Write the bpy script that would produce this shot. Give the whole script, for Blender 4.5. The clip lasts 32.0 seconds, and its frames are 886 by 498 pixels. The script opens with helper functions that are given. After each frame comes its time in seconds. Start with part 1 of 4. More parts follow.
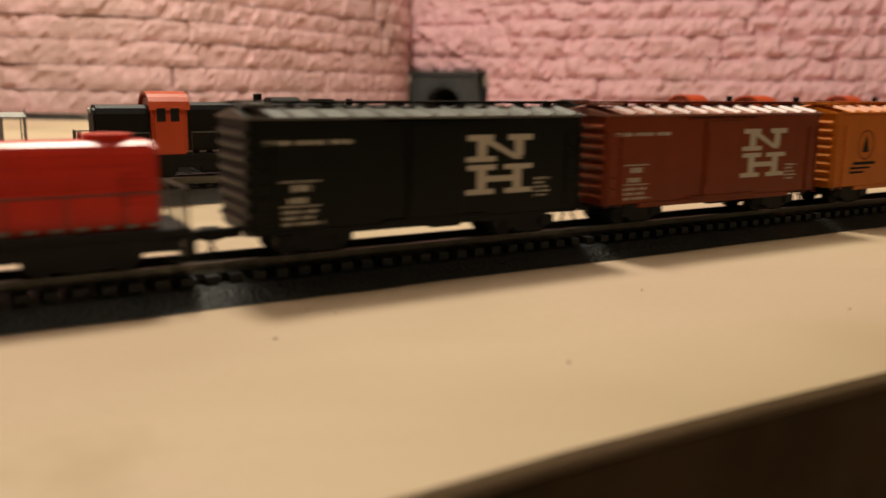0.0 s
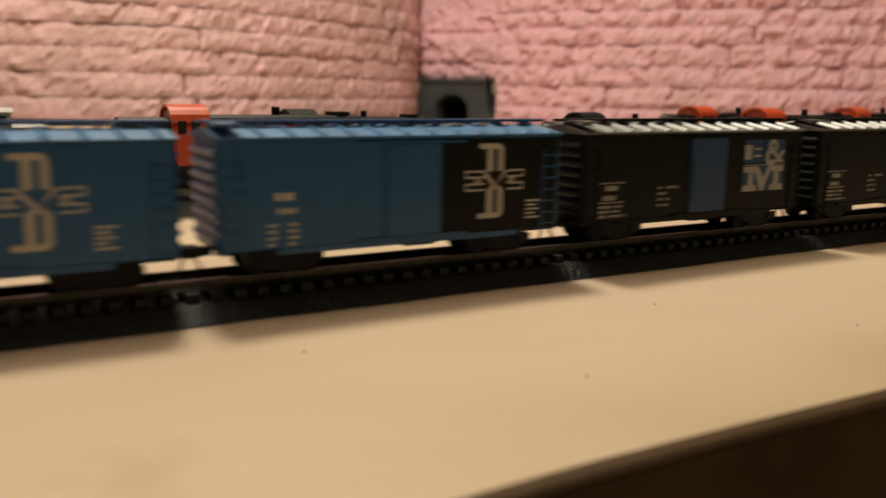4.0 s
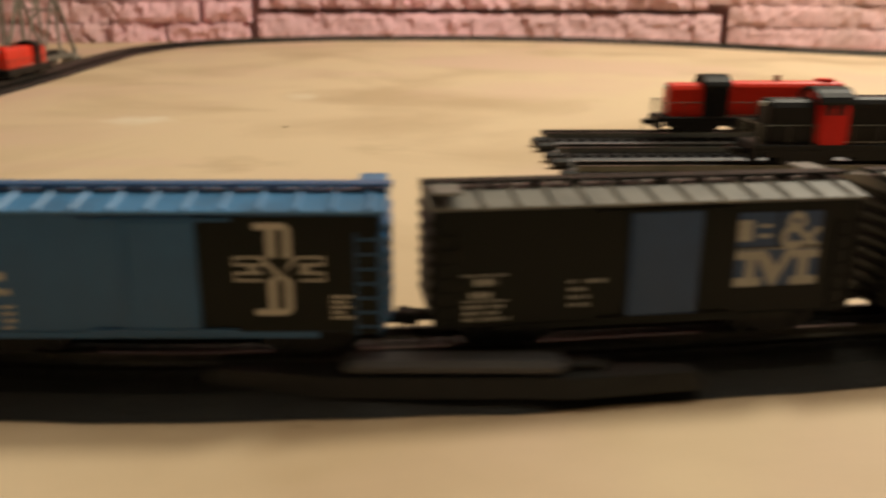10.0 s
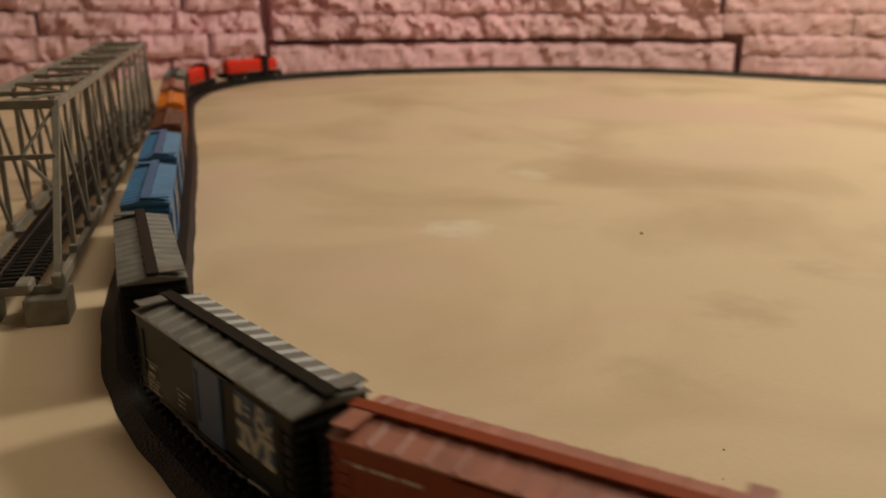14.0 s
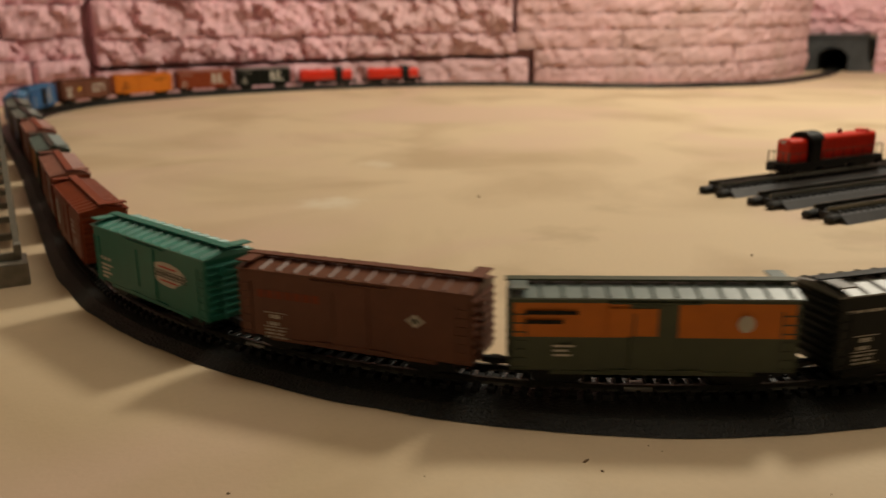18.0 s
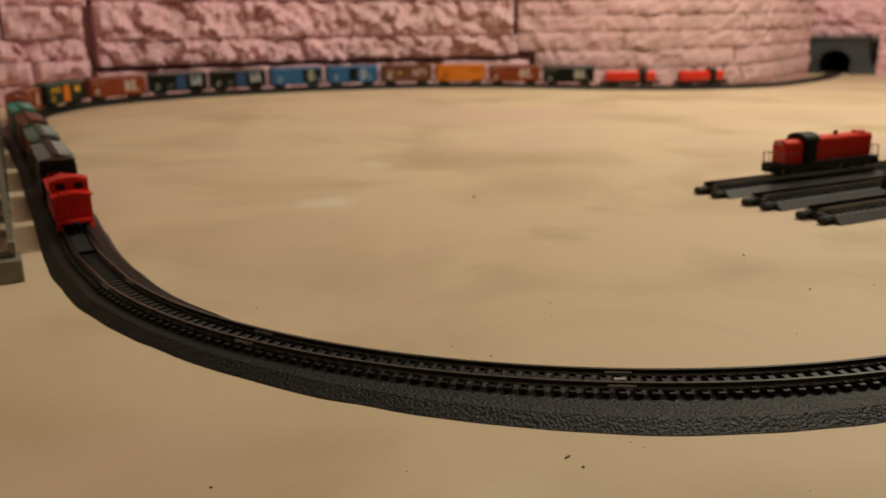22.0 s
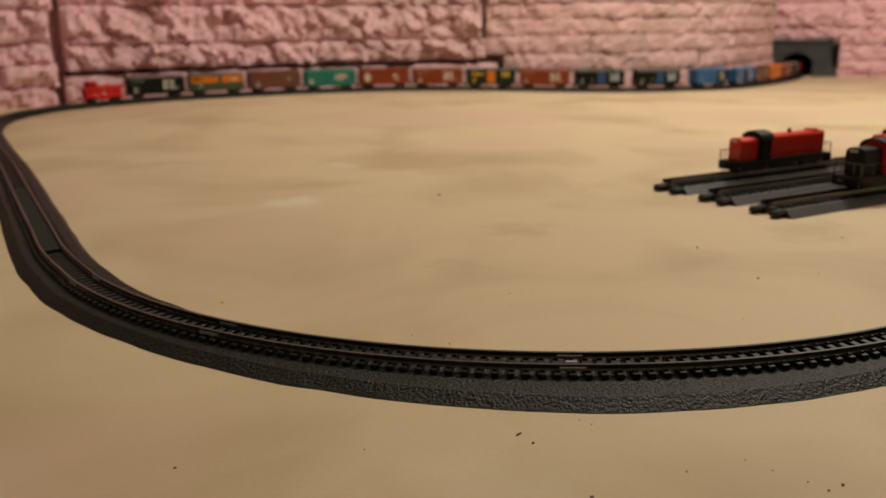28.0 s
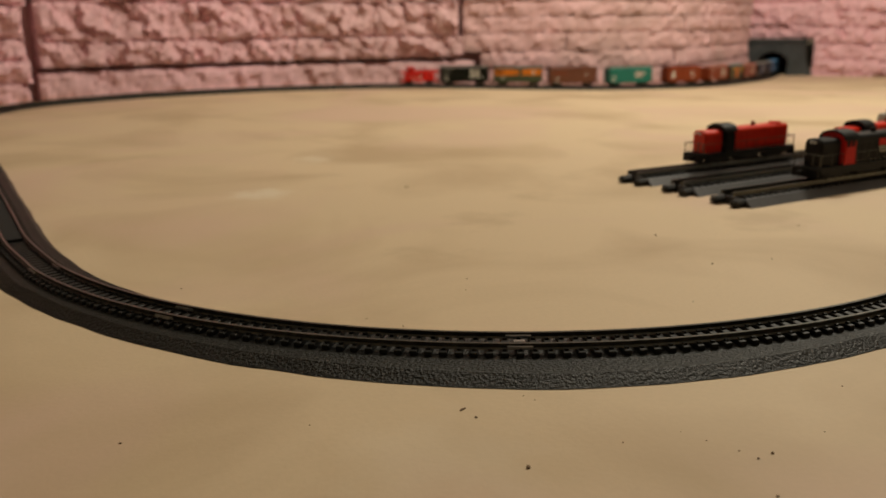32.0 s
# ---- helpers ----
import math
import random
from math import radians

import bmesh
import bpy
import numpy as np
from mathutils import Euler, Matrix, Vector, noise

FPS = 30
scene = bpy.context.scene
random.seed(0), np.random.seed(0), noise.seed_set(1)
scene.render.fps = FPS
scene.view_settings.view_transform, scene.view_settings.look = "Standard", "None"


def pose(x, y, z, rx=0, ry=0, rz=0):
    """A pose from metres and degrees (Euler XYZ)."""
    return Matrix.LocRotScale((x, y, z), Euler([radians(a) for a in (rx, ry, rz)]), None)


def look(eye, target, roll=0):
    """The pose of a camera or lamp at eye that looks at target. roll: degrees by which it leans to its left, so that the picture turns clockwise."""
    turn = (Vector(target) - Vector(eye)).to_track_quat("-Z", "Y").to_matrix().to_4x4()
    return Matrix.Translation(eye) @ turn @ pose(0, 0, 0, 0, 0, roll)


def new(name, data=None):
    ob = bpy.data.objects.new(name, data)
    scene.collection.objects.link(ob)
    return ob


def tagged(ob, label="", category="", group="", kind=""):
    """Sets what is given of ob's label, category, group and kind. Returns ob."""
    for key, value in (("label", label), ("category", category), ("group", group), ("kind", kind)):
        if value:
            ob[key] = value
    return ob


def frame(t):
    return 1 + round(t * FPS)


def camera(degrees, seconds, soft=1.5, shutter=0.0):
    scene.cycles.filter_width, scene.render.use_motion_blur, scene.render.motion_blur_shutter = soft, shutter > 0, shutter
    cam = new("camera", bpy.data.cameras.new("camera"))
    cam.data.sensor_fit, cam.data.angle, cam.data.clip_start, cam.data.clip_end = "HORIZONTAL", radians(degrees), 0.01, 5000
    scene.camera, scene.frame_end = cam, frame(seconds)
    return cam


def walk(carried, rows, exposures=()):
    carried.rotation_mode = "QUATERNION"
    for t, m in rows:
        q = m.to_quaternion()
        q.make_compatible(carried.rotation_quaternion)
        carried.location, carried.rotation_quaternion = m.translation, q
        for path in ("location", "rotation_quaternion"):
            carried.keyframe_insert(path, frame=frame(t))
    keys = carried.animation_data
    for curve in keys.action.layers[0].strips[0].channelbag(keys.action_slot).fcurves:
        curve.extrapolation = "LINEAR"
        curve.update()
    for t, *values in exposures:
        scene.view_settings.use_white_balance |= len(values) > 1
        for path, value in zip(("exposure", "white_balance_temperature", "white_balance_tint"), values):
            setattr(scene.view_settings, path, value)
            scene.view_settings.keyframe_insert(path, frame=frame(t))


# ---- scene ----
import itertools

cam = camera(56.0, 32.0, soft=1.5, shutter=0.5)
cam.data.dof.use_dof, cam.data.dof.focus_distance, cam.data.dof.aperture_fstop = True, 0.25, 17.0
PATH = [
    (0, (0.762, -0.148, 0.041), (1.759, 1.543, -0.342), 0.7),
    (1, (0.756, -0.152, 0.043), (1.754, 1.539, -0.339), 0.5),
    (2, (0.758, -0.15, 0.041), (1.756, 1.541, -0.338), 0.5),
    (3, (0.76, -0.147, 0.042), (1.749, 1.55, -0.335), 0.5),
    (4, (0.757, -0.151, 0.044), (1.742, 1.55, -0.327), 0.9),
    (6.5, (0.748, -0.154, 0.043), (1.713, 1.556, -0.336), 1.5),
    (7, (0.746, -0.154, 0.041), (1.669, 1.578, -0.345), 2.1),
    (8, (0.6834, -0.1658, 0.0559), (1.301, 1.689, -0.365), 2.3),
    (8.6, (0.4988, -0.1749, 0.0699), (0.933, 1.724, -0.384), 2.8),
    (9, (0.4032, -0.1778, 0.0747), (0.706, 1.734, -0.427), 1.6),
    (9.5, (0.3222, -0.1701, 0.0700), (0.434, 1.750, -0.478), 0.6),
    (10, (0.2091, -0.1615, 0.0699), (0.281, 1.752, -0.507), 0.2),
    (10.5, (0.1077, -0.1620, 0.0735), (0.199, 1.747, -0.517), -0.5),
    (11, (0.0454, -0.1549, 0.0808), (0.175, 1.746, -0.526), 0.3),
    (12, (-0.0006, -0.0997, 0.0930), (0.187, 1.793, -0.524), 0.6),
    (13, (-0.033, -0.043, 0.102), (0.248, 1.84, -0.511), 0.1),
    (13.5, (-0.044, -0.061, 0.113), (0.324, 1.81, -0.489), 0.4),
    (14, (-0.055, -0.072, 0.119), (0.373, 1.791, -0.469), 0.2),
    (14.5, (-0.057, -0.075, 0.117), (0.435, 1.777, -0.456), 0.2),
    (16.5, (-0.112, -0.142, 0.119), (0.604, 1.644, -0.427), -0.8),
    (17, (-0.118, -0.151, 0.114), (0.653, 1.613, -0.426), -0.8),
    (18, (-0.118, -0.158, 0.111), (0.733, 1.573, -0.418), -0.8),
    (19, (-0.117, -0.157, 0.111), (0.748, 1.569, -0.414), -0.8),
    (20, (-0.119, -0.162, 0.112), (0.73, 1.569, -0.419), -0.5),
    (21, (-0.118, -0.161, 0.114), (0.723, 1.575, -0.415), -0.5),
    (22, (-0.114, -0.162, 0.11), (0.73, 1.574, -0.414), -0.7),
    (23, (-0.115, -0.163, 0.113), (0.741, 1.568, -0.407), -0.9),
    (24, (-0.109, -0.162, 0.109), (0.762, 1.562, -0.407), -0.9),
    (25, (-0.107, -0.162, 0.108), (0.77, 1.557, -0.414), -1.0),
    (27.5, (-0.113, -0.174, 0.108), (0.781, 1.539, -0.408), -0.8),
    (28, (-0.114, -0.174, 0.108), (0.786, 1.536, -0.406), -0.8),
    (29, (-0.114, -0.177, 0.107), (0.795, 1.531, -0.403), -0.9),
    (30, (-0.114, -0.18, 0.108), (0.801, 1.524, -0.4), -1.0),
    (31, (-0.106, -0.181, 0.106), (0.819, 1.517, -0.405), -0.8),
    (32, (-0.107, -0.184, 0.103), (0.827, 1.508, -0.41), -0.7),
]
walk(cam, [(t, look(eye, target, roll)) for t, eye, target, roll in PATH],
     [(0, -0.05), (8, -0.06), (9, 0.12), (10, 0.28), (11, 0.26), (12, 0.06), (13, -0.19), (17, -0.08), (19, -0.10), (21, -0.19), (28, -0.23), (32, -0.26)])

# ---- light: one warm hanging lamp and an added soft fill, inside a closed room ----
world = bpy.data.worlds.new("room_air")
world.use_nodes = True
world.node_tree.nodes["Background"].inputs[0].default_value = (1.0, 0.75, 0.55, 1)
world.node_tree.nodes["Background"].inputs[1].default_value = 0.06
scene.world = world


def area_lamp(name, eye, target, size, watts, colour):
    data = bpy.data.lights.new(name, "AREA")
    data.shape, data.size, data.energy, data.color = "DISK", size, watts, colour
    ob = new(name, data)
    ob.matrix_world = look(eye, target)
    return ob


bulb = bpy.data.lights.new("hanging_lamp", "POINT")
bulb.shadow_soft_size, bulb.energy, bulb.color = 0.09, 33.5, (1.0, 0.915, 0.74)
new("hanging_lamp", bulb).matrix_world = pose(0.89, 0.44, 0.88)
# soft fill added overhead; no fixture is known there
area_lamp("fill_lamp", (0.45, 0.35, 1.50), (0.45, 0.6, 0), 0.5, 4.6, (1.0, 0.90, 0.74))


# ---- materials ----
def material(name, colour, rough=0.5, metal=0.0, grain=0.0, scale=300.0, bump=0.0, spec=0.5):
    """A plain base colour broken by two sizes of noise, with fine relief."""
    m = bpy.data.materials.new(name)
    m.use_nodes = True
    nt = m.node_tree
    bs = nt.nodes["Principled BSDF"]
    bs.inputs["Base Color"].default_value = (*colour, 1)
    bs.inputs["Roughness"].default_value = rough
    bs.inputs["Metallic"].default_value = metal
    bs.inputs["Specular IOR Level"].default_value = spec
    if grain or bump:
        co = nt.nodes.new("ShaderNodeTexCoord")
        n1 = nt.nodes.new("ShaderNodeTexNoise")
        n1.inputs["Scale"].default_value, n1.inputs["Detail"].default_value = scale, 6
        nt.links.new(co.outputs["Object"], n1.inputs["Vector"])
        n2 = nt.nodes.new("ShaderNodeTexNoise")
        n2.inputs["Scale"].default_value, n2.inputs["Detail"].default_value = scale / 9, 4
        nt.links.new(co.outputs["Object"], n2.inputs["Vector"])
        mul = nt.nodes.new("ShaderNodeMath")
        mul.operation = "MULTIPLY"
        nt.links.new(n1.outputs["Fac"], mul.inputs[0])
        nt.links.new(n2.outputs["Fac"], mul.inputs[1])
        ramp = nt.nodes.new("ShaderNodeMapRange")
        ramp.inputs["From Min"].default_value, ramp.inputs["From Max"].default_value = 0.12, 0.4
        ramp.inputs["To Min"].default_value, ramp.inputs["To Max"].default_value = 1 - grain, 1 + grain * 0.6
        nt.links.new(mul.outputs[0], ramp.inputs["Value"])
        mix = nt.nodes.new("ShaderNodeVectorMath")
        mix.operation = "SCALE"
        mix.inputs[0].default_value = colour
        nt.links.new(ramp.outputs[0], mix.inputs["Scale"])
        nt.links.new(mix.outputs[0], bs.inputs["Base Color"])
        if bump:
            bm = nt.nodes.new("ShaderNodeBump")
            bm.inputs["Strength"].default_value, bm.inputs["Distance"].default_value = bump, 0.001
            nt.links.new(n1.outputs["Fac"], bm.inputs["Height"])
            nt.links.new(bm.outputs[0], bs.inputs["Normal"])
    return m


MAT = {}
for name, args in dict(
    edge=dict(colour=(0.17, 0.105, 0.05), rough=0.8, grain=0.3, scale=60),
    roadbed=dict(colour=(0.0105, 0.0108, 0.0085), rough=0.46, spec=0.32, grain=0.45, scale=900, bump=0.9),
    tie=dict(colour=(0.014, 0.014, 0.0125), spec=0.35, rough=0.5, grain=0.3, scale=500),
    rail=dict(colour=(0.115, 0.115, 0.10), rough=0.32, metal=0.85, grain=0.3, scale=400),
    steel=dict(colour=(0.5, 0.5, 0.5), rough=0.3, metal=1.0),
    black=dict(colour=(0.007, 0.007, 0.0065), rough=0.5, spec=0.22, grain=0.3, scale=300),
    plastic_grey=dict(colour=(0.062, 0.062, 0.066), rough=0.45, grain=0.2, scale=300),
    bridge=dict(colour=(0.23, 0.21, 0.17), rough=0.5, grain=0.3, scale=200),
    portal=dict(colour=(0.055, 0.06, 0.062), rough=0.8, grain=0.4, scale=200, bump=0.3),
    hole=dict(colour=(0.006, 0.006, 0.006), rough=0.9),
    red=dict(colour=(0.74, 0.030, 0.010), rough=0.32, spec=0.4, grain=0.12, scale=200),
    caboose_red=dict(colour=(0.58, 0.018, 0.012), rough=0.45, spec=0.2, grain=0.12, scale=200),
    orange_red=dict(colour=(0.62, 0.08, 0.02), rough=0.35, grain=0.1, scale=200),
    oxide=dict(colour=(0.235, 0.043, 0.012), rough=0.42, spec=0.25, grain=0.15, scale=200),
    brown=dict(colour=(0.15, 0.055, 0.030), rough=0.42, spec=0.3, grain=0.15, scale=200),
    orange=dict(colour=(0.64, 0.18, 0.012), rough=0.42, spec=0.3, grain=0.12, scale=200),
    green=dict(colour=(0.011, 0.026, 0.014), rough=0.42, spec=0.25, grain=0.2, scale=200),
    olive=dict(colour=(0.05, 0.065, 0.03), rough=0.45, grain=0.2, scale=200),
    teal=dict(colour=(0.020, 0.17, 0.125), rough=0.42, spec=0.3, grain=0.12, scale=200),
    blue=dict(colour=(0.016, 0.11, 0.27), rough=0.36, grain=0.12, scale=200),
    dullblue=dict(colour=(0.015, 0.06, 0.16), rough=0.42, grain=0.12, scale=200),
    carblack=dict(colour=(0.0055, 0.0070, 0.0045), rough=0.42, spec=0.18, grain=0.2, scale=200),
    # boxcar roofs: body paints made paler, with the lamp's sheen in the colour
    sheen_grey=dict(colour=(0.17, 0.165, 0.145), rough=0.44, spec=1.0, grain=0.35, scale=160),
    sheen_green=dict(colour=(0.11, 0.15, 0.13), rough=0.44, spec=1.0, grain=0.3, scale=160),
    sheen_blue=dict(colour=(0.045, 0.19, 0.40), rough=0.42, spec=1.0, grain=0.3, scale=160),
    sheen_teal=dict(colour=(0.05, 0.26, 0.20), rough=0.44, spec=0.9, grain=0.25, scale=160),
    pale=dict(colour=(0.46, 0.45, 0.40), rough=0.6, grain=0.2, scale=300),
    sheen_pink=dict(colour=(0.36, 0.13, 0.085), rough=0.44, spec=0.9, grain=0.3, scale=160),
    white=dict(colour=(0.60, 0.56, 0.475), rough=0.6, grain=0.1, scale=200),
    silver=dict(colour=(0.55, 0.55, 0.52), rough=0.4, grain=0.15, scale=200),
    yellow=dict(colour=(0.75, 0.42, 0.03), rough=0.5, grain=0.1, scale=200),
    plaster=dict(colour=(0.72, 0.65, 0.56), rough=0.9, grain=0.15, scale=8),
    carpet=dict(colour=(0.10, 0.065, 0.04), rough=0.95, grain=0.3, scale=60),
).items():
    MAT[name] = material(name, **args)


def patchy(name, base, other, size, low, high, rough, spots=(), bump=0.3, bump_size=300.0, fleck=0.1, blush=None):
    """Two tones in large cloudy patches, fine flecks, and single stains (x, y, radius, colour, strength)."""
    m = bpy.data.materials.new(name)
    m.use_nodes = True
    nt = m.node_tree
    bs = nt.nodes["Principled BSDF"]
    bs.inputs["Roughness"].default_value, bs.inputs["Specular IOR Level"].default_value = rough, 0.25
    co = nt.nodes.new("ShaderNodeTexCoord").outputs["Object"]

    def cloud(scale, lo, hi, detail=5.0, warp=0.0):
        n = nt.nodes.new("ShaderNodeTexNoise")
        n.inputs["Scale"].default_value, n.inputs["Detail"].default_value = scale, detail
        n.inputs["Distortion"].default_value = warp
        nt.links.new(co, n.inputs["Vector"])
        r = nt.nodes.new("ShaderNodeMapRange")
        r.inputs["From Min"].default_value, r.inputs["From Max"].default_value = lo, hi
        nt.links.new(n.outputs["Fac"], r.inputs["Value"])
        return r.outputs[0], n.outputs["Fac"]

    def mix(fac, a, c, how="MIX"):
        x = nt.nodes.new("ShaderNodeMix")
        x.data_type, x.blend_type = "RGBA", how
        if isinstance(fac, float):
            x.inputs[0].default_value = fac
        else:
            nt.links.new(fac, x.inputs[0])
        for sock, v in ((x.inputs[6], a), (x.inputs[7], c)):
            if isinstance(v, tuple):
                sock.default_value = (*v, 1)
            else:
                nt.links.new(v, sock)
        return x.outputs[2]
    big, _ = cloud(size, low, high, 4.0, 0.6)
    col = mix(big, base, other)
    if blush:
        wide, _ = cloud(size * 0.62, 0.48, 0.66, 3.0, 0.9)
        col = mix(wide, col, blush)
    fine, raw = cloud(bump_size, 0.35, 0.7, 6.0)
    dark = tuple(0.6 * v for v in base)
    scaled = nt.nodes.new("ShaderNodeMath")
    scaled.operation = "MULTIPLY"
    scaled.inputs[1].default_value = fleck
    nt.links.new(fine, scaled.inputs[0])
    col = mix(scaled.outputs[0], col, dark)
    for x, y, radius, colour, power in spots:
        d = nt.nodes.new("ShaderNodeVectorMath")
        d.operation = "DISTANCE"
        nt.links.new(co, d.inputs[0])
        d.inputs[1].default_value = (x, y, 0)
        w = nt.nodes.new("ShaderNodeTexNoise")
        w.inputs["Scale"].default_value, w.inputs["Detail"].default_value = 1.6 / radius, 5.0
        nt.links.new(co, w.inputs["Vector"])
        s = nt.nodes.new("ShaderNodeMath")
        s.operation = "MULTIPLY_ADD"
        s.inputs[1].default_value, s.inputs[2].default_value = radius * 2.2, -radius * 1.1
        nt.links.new(w.outputs["Fac"], s.inputs[0])
        a = nt.nodes.new("ShaderNodeMath")
        nt.links.new(d.outputs["Value"], a.inputs[0])
        nt.links.new(s.outputs[0], a.inputs[1])
        r = nt.nodes.new("ShaderNodeMapRange")
        r.inputs["From Min"].default_value, r.inputs["From Max"].default_value = radius * 0.2, radius
        r.inputs["To Min"].default_value, r.inputs["To Max"].default_value = power, 0.0
        nt.links.new(a.outputs[0], r.inputs["Value"])
        col = mix(r.outputs[0], col, colour)
    nt.links.new(col, bs.inputs["Base Color"])
    bm = nt.nodes.new("ShaderNodeBump")
    bm.inputs["Strength"].default_value, bm.inputs["Distance"].default_value = bump, 0.001
    nt.links.new(raw, bm.inputs["Height"])
    nt.links.new(bm.outputs[0], bs.inputs["Normal"])
    return m


PALE, DUSK = (0.72, 0.64, 0.50), (0.44, 0.33, 0.20)
MAT["tan"] = patchy("tan", (0.64, 0.505, 0.335), (0.50, 0.375, 0.235), 7.0, 0.45, 0.66, 0.62, (
    (0.048, 0.339, 0.022, PALE, 0.75), (0.13, 0.46, 0.020, PALE, 0.5), (0.069, 0.153, 0.02, DUSK, 0.35), (0.261, 0.119, 0.03, DUSK, 0.45), (0.7716, -0.056, 0.010, DUSK, 0.4),
    (0.13, 0.20, 0.024, DUSK, 0.45), (0.19, 0.24, 0.016, DUSK, 0.35), (0.50, 0.62, 0.05, DUSK, 0.35), (0.70, 0.80, 0.05, DUSK, 0.3), (-0.02, -0.02, 0.03, PALE, 0.2), (0.45, -0.035, 0.012, PALE, 0.3)), 0.08, 500.0, 0.08, (0.62, 0.455, 0.335))
MAT["foam_dust"] = patchy("foam_dust", (0.78, 0.495, 0.50), (0.64, 0.425, 0.405), 6.0, 0.42, 0.62, 0.85, (), 0.5, 160.0, 0.4)
MAT["foam"] = patchy("foam", (0.84, 0.515, 0.56), (0.70, 0.455, 0.46), 2.6, 0.45, 0.6, 0.8, (), 0.5, 160.0, 0.3)


# ---- mesh helpers ----
def part(name, bm, mat, parent=None, label=""):
    me = bpy.data.meshes.new(name)
    bm.to_mesh(me)
    bm.free()
    me.materials.append(MAT[mat])
    ob = new(name, me)
    ob.parent = parent
    if label:
        tagged(ob, label)
    return ob


def box(bm, x0, x1, y0, y1, z0, z1, bevel=0.0):
    vs = [bm.verts.new((x, y, z)) for z in (z0, z1) for y in (y0, y1) for x in (x0, x1)]
    fs = [bm.faces.new([vs[i] for i in q]) for q in ((0, 2, 3, 1), (4, 5, 7, 6), (0, 1, 5, 4), (2, 6, 7, 3), (0, 4, 6, 2), (1, 3, 7, 5))]
    if bevel:
        es = list({e for f in fs for e in f.edges})
        bmesh.ops.bevel(bm, geom=es, offset=bevel, segments=1, affect="EDGES")
    return bm


def boxed(x0, x1, y0, y1, z0, z1, bevel=0.0):
    return box(bmesh.new(), x0, x1, y0, y1, z0, z1, bevel)


def thing(name, label, category, group=""):
    return tagged(new(name), label, category, group)


# ---- the track's plan: one centre line, walked by its length ----
RAIL_Z = 0.0068
BED_Z = 0.003
TURN = (0.1706, 0.2537)   # centre of the near left curve
R_TURN = 0.2666
GAUGE = 0.0049    # half the distance between the rails


def rise(x, y):
    """The table is not quite flat: towards the far side it comes up a little on the left and sags on the right."""
    u = min(max((y - 0.40) / 0.65, 0.0), 1.0)
    far = float(np.interp(x, (-0.12, 0.1, 0.3, 0.45, 0.55, 0.65, 0.8, 1.0, 1.3, 1.56), (0.0055, 0.0095, 0.0095, 0.0080, 0.0060, 0.0030, -0.0010, -0.0050, -0.0110, -0.0145)))
    return far * u * u * (3 - 2 * u)


def spline(points, step=0.004):
    """A smooth line through the points (Catmull-Rom), in even small steps."""
    p = [Vector(q) for q in points]
    p = [2 * p[0] - p[1]] + p + [2 * p[-1] - p[-2]]
    out = []
    for a, b, c, d in zip(p, p[1:], p[2:], p[3:]):
        n = max(2, int((c - b).length / step))
        for i in range(n):
            u = i / n
            out.append(0.5 * (2 * b + (c - a) * u + (2 * a - 5 * b + 4 * c - d) * u * u + (3 * b - a - 3 * c + d) * u ** 3))
    out.append(p[-2])
    return out


def main_line():
    pts = spline([(2.3, 0.02), (1.9, 0.02), (1.5, 0.019), (1.1, 0.018), (0.8, 0.017), (0.6, 0.0155), (0.45, 0.0100), (0.35, 0.0030), (0.25, -0.0072), (0.21, -0.0110), (0.1706, -0.0129)])
    for i in range(1, 45):   # near left curve, from its bottom round to the left side
        a = radians(-90 - 78 * i / 45)
        pts.append(Vector((TURN[0] + R_TURN * math.cos(a), TURN[1] + R_TURN * math.sin(a))))
    pts += spline([(-0.0906, 0.1995), (-0.0988, 0.258), (-0.1018, 0.32), (-0.1067, 0.43), (-0.1128, 0.57), (-0.125, 0.76), (-0.127, 0.88), (-0.103, 0.985), (-0.034, 1.070), (0.092, 1.108), (0.273, 1.122), (0.42, 1.112), (0.55, 1.083), (0.65, 1.038), (0.735, 0.985), (0.825, 0.945), (0.92, 0.925), (1.01, 0.924), (1.10, 0.946), (1.22, 1.000), (1.37, 1.078), (1.50, 1.160), (1.560, 1.206), (1.90, 1.414), (2.413, 1.727), (2.95, 2.05)])
    return pts


LINE = main_line()
LEN = [0.0]
for _a, _b in zip(LINE, LINE[1:]):
    LEN.append(LEN[-1] + (_b - _a).length)


def on_line(s, line=LINE, length=LEN):
    """The point and the unit direction at the length s of the line."""
    i = min(max(int(np.searchsorted(length, s)) - 1, 0), len(line) - 2)
    a, b = line[i], line[i + 1]
    d = (b - a).normalized()
    return a + d * (s - length[i]), d


def along(s0, s1, profile, step=0.006, line=LINE, length=LEN):
    """A bmesh swept along the line: profile is a closed list of (offset to the left, height)."""
    bm = bmesh.new()
    n = max(2, int((s1 - s0) / step))
    last = None
    first = None
    for i in range(n + 1):
        p, d = on_line(s0 + (s1 - s0) * i / n, line, length)
        left = Vector((-d.y, d.x))
        ring = [bm.verts.new((p.x + left.x * o, p.y + left.y * o, h + rise(p.x, p.y))) for o, h in (profile(p) if callable(profile) else profile)]
        if last:
            for j in range(len(ring)):
                k = (j + 1) % len(ring)
                bm.faces.new((last[j], last[k], ring[k], ring[j]))
        else:
            first = ring
        last = ring
    bm.faces.new(first)
    bm.faces.new(last[::-1])
    bmesh.ops.recalc_face_normals(bm, faces=bm.faces)
    return bm


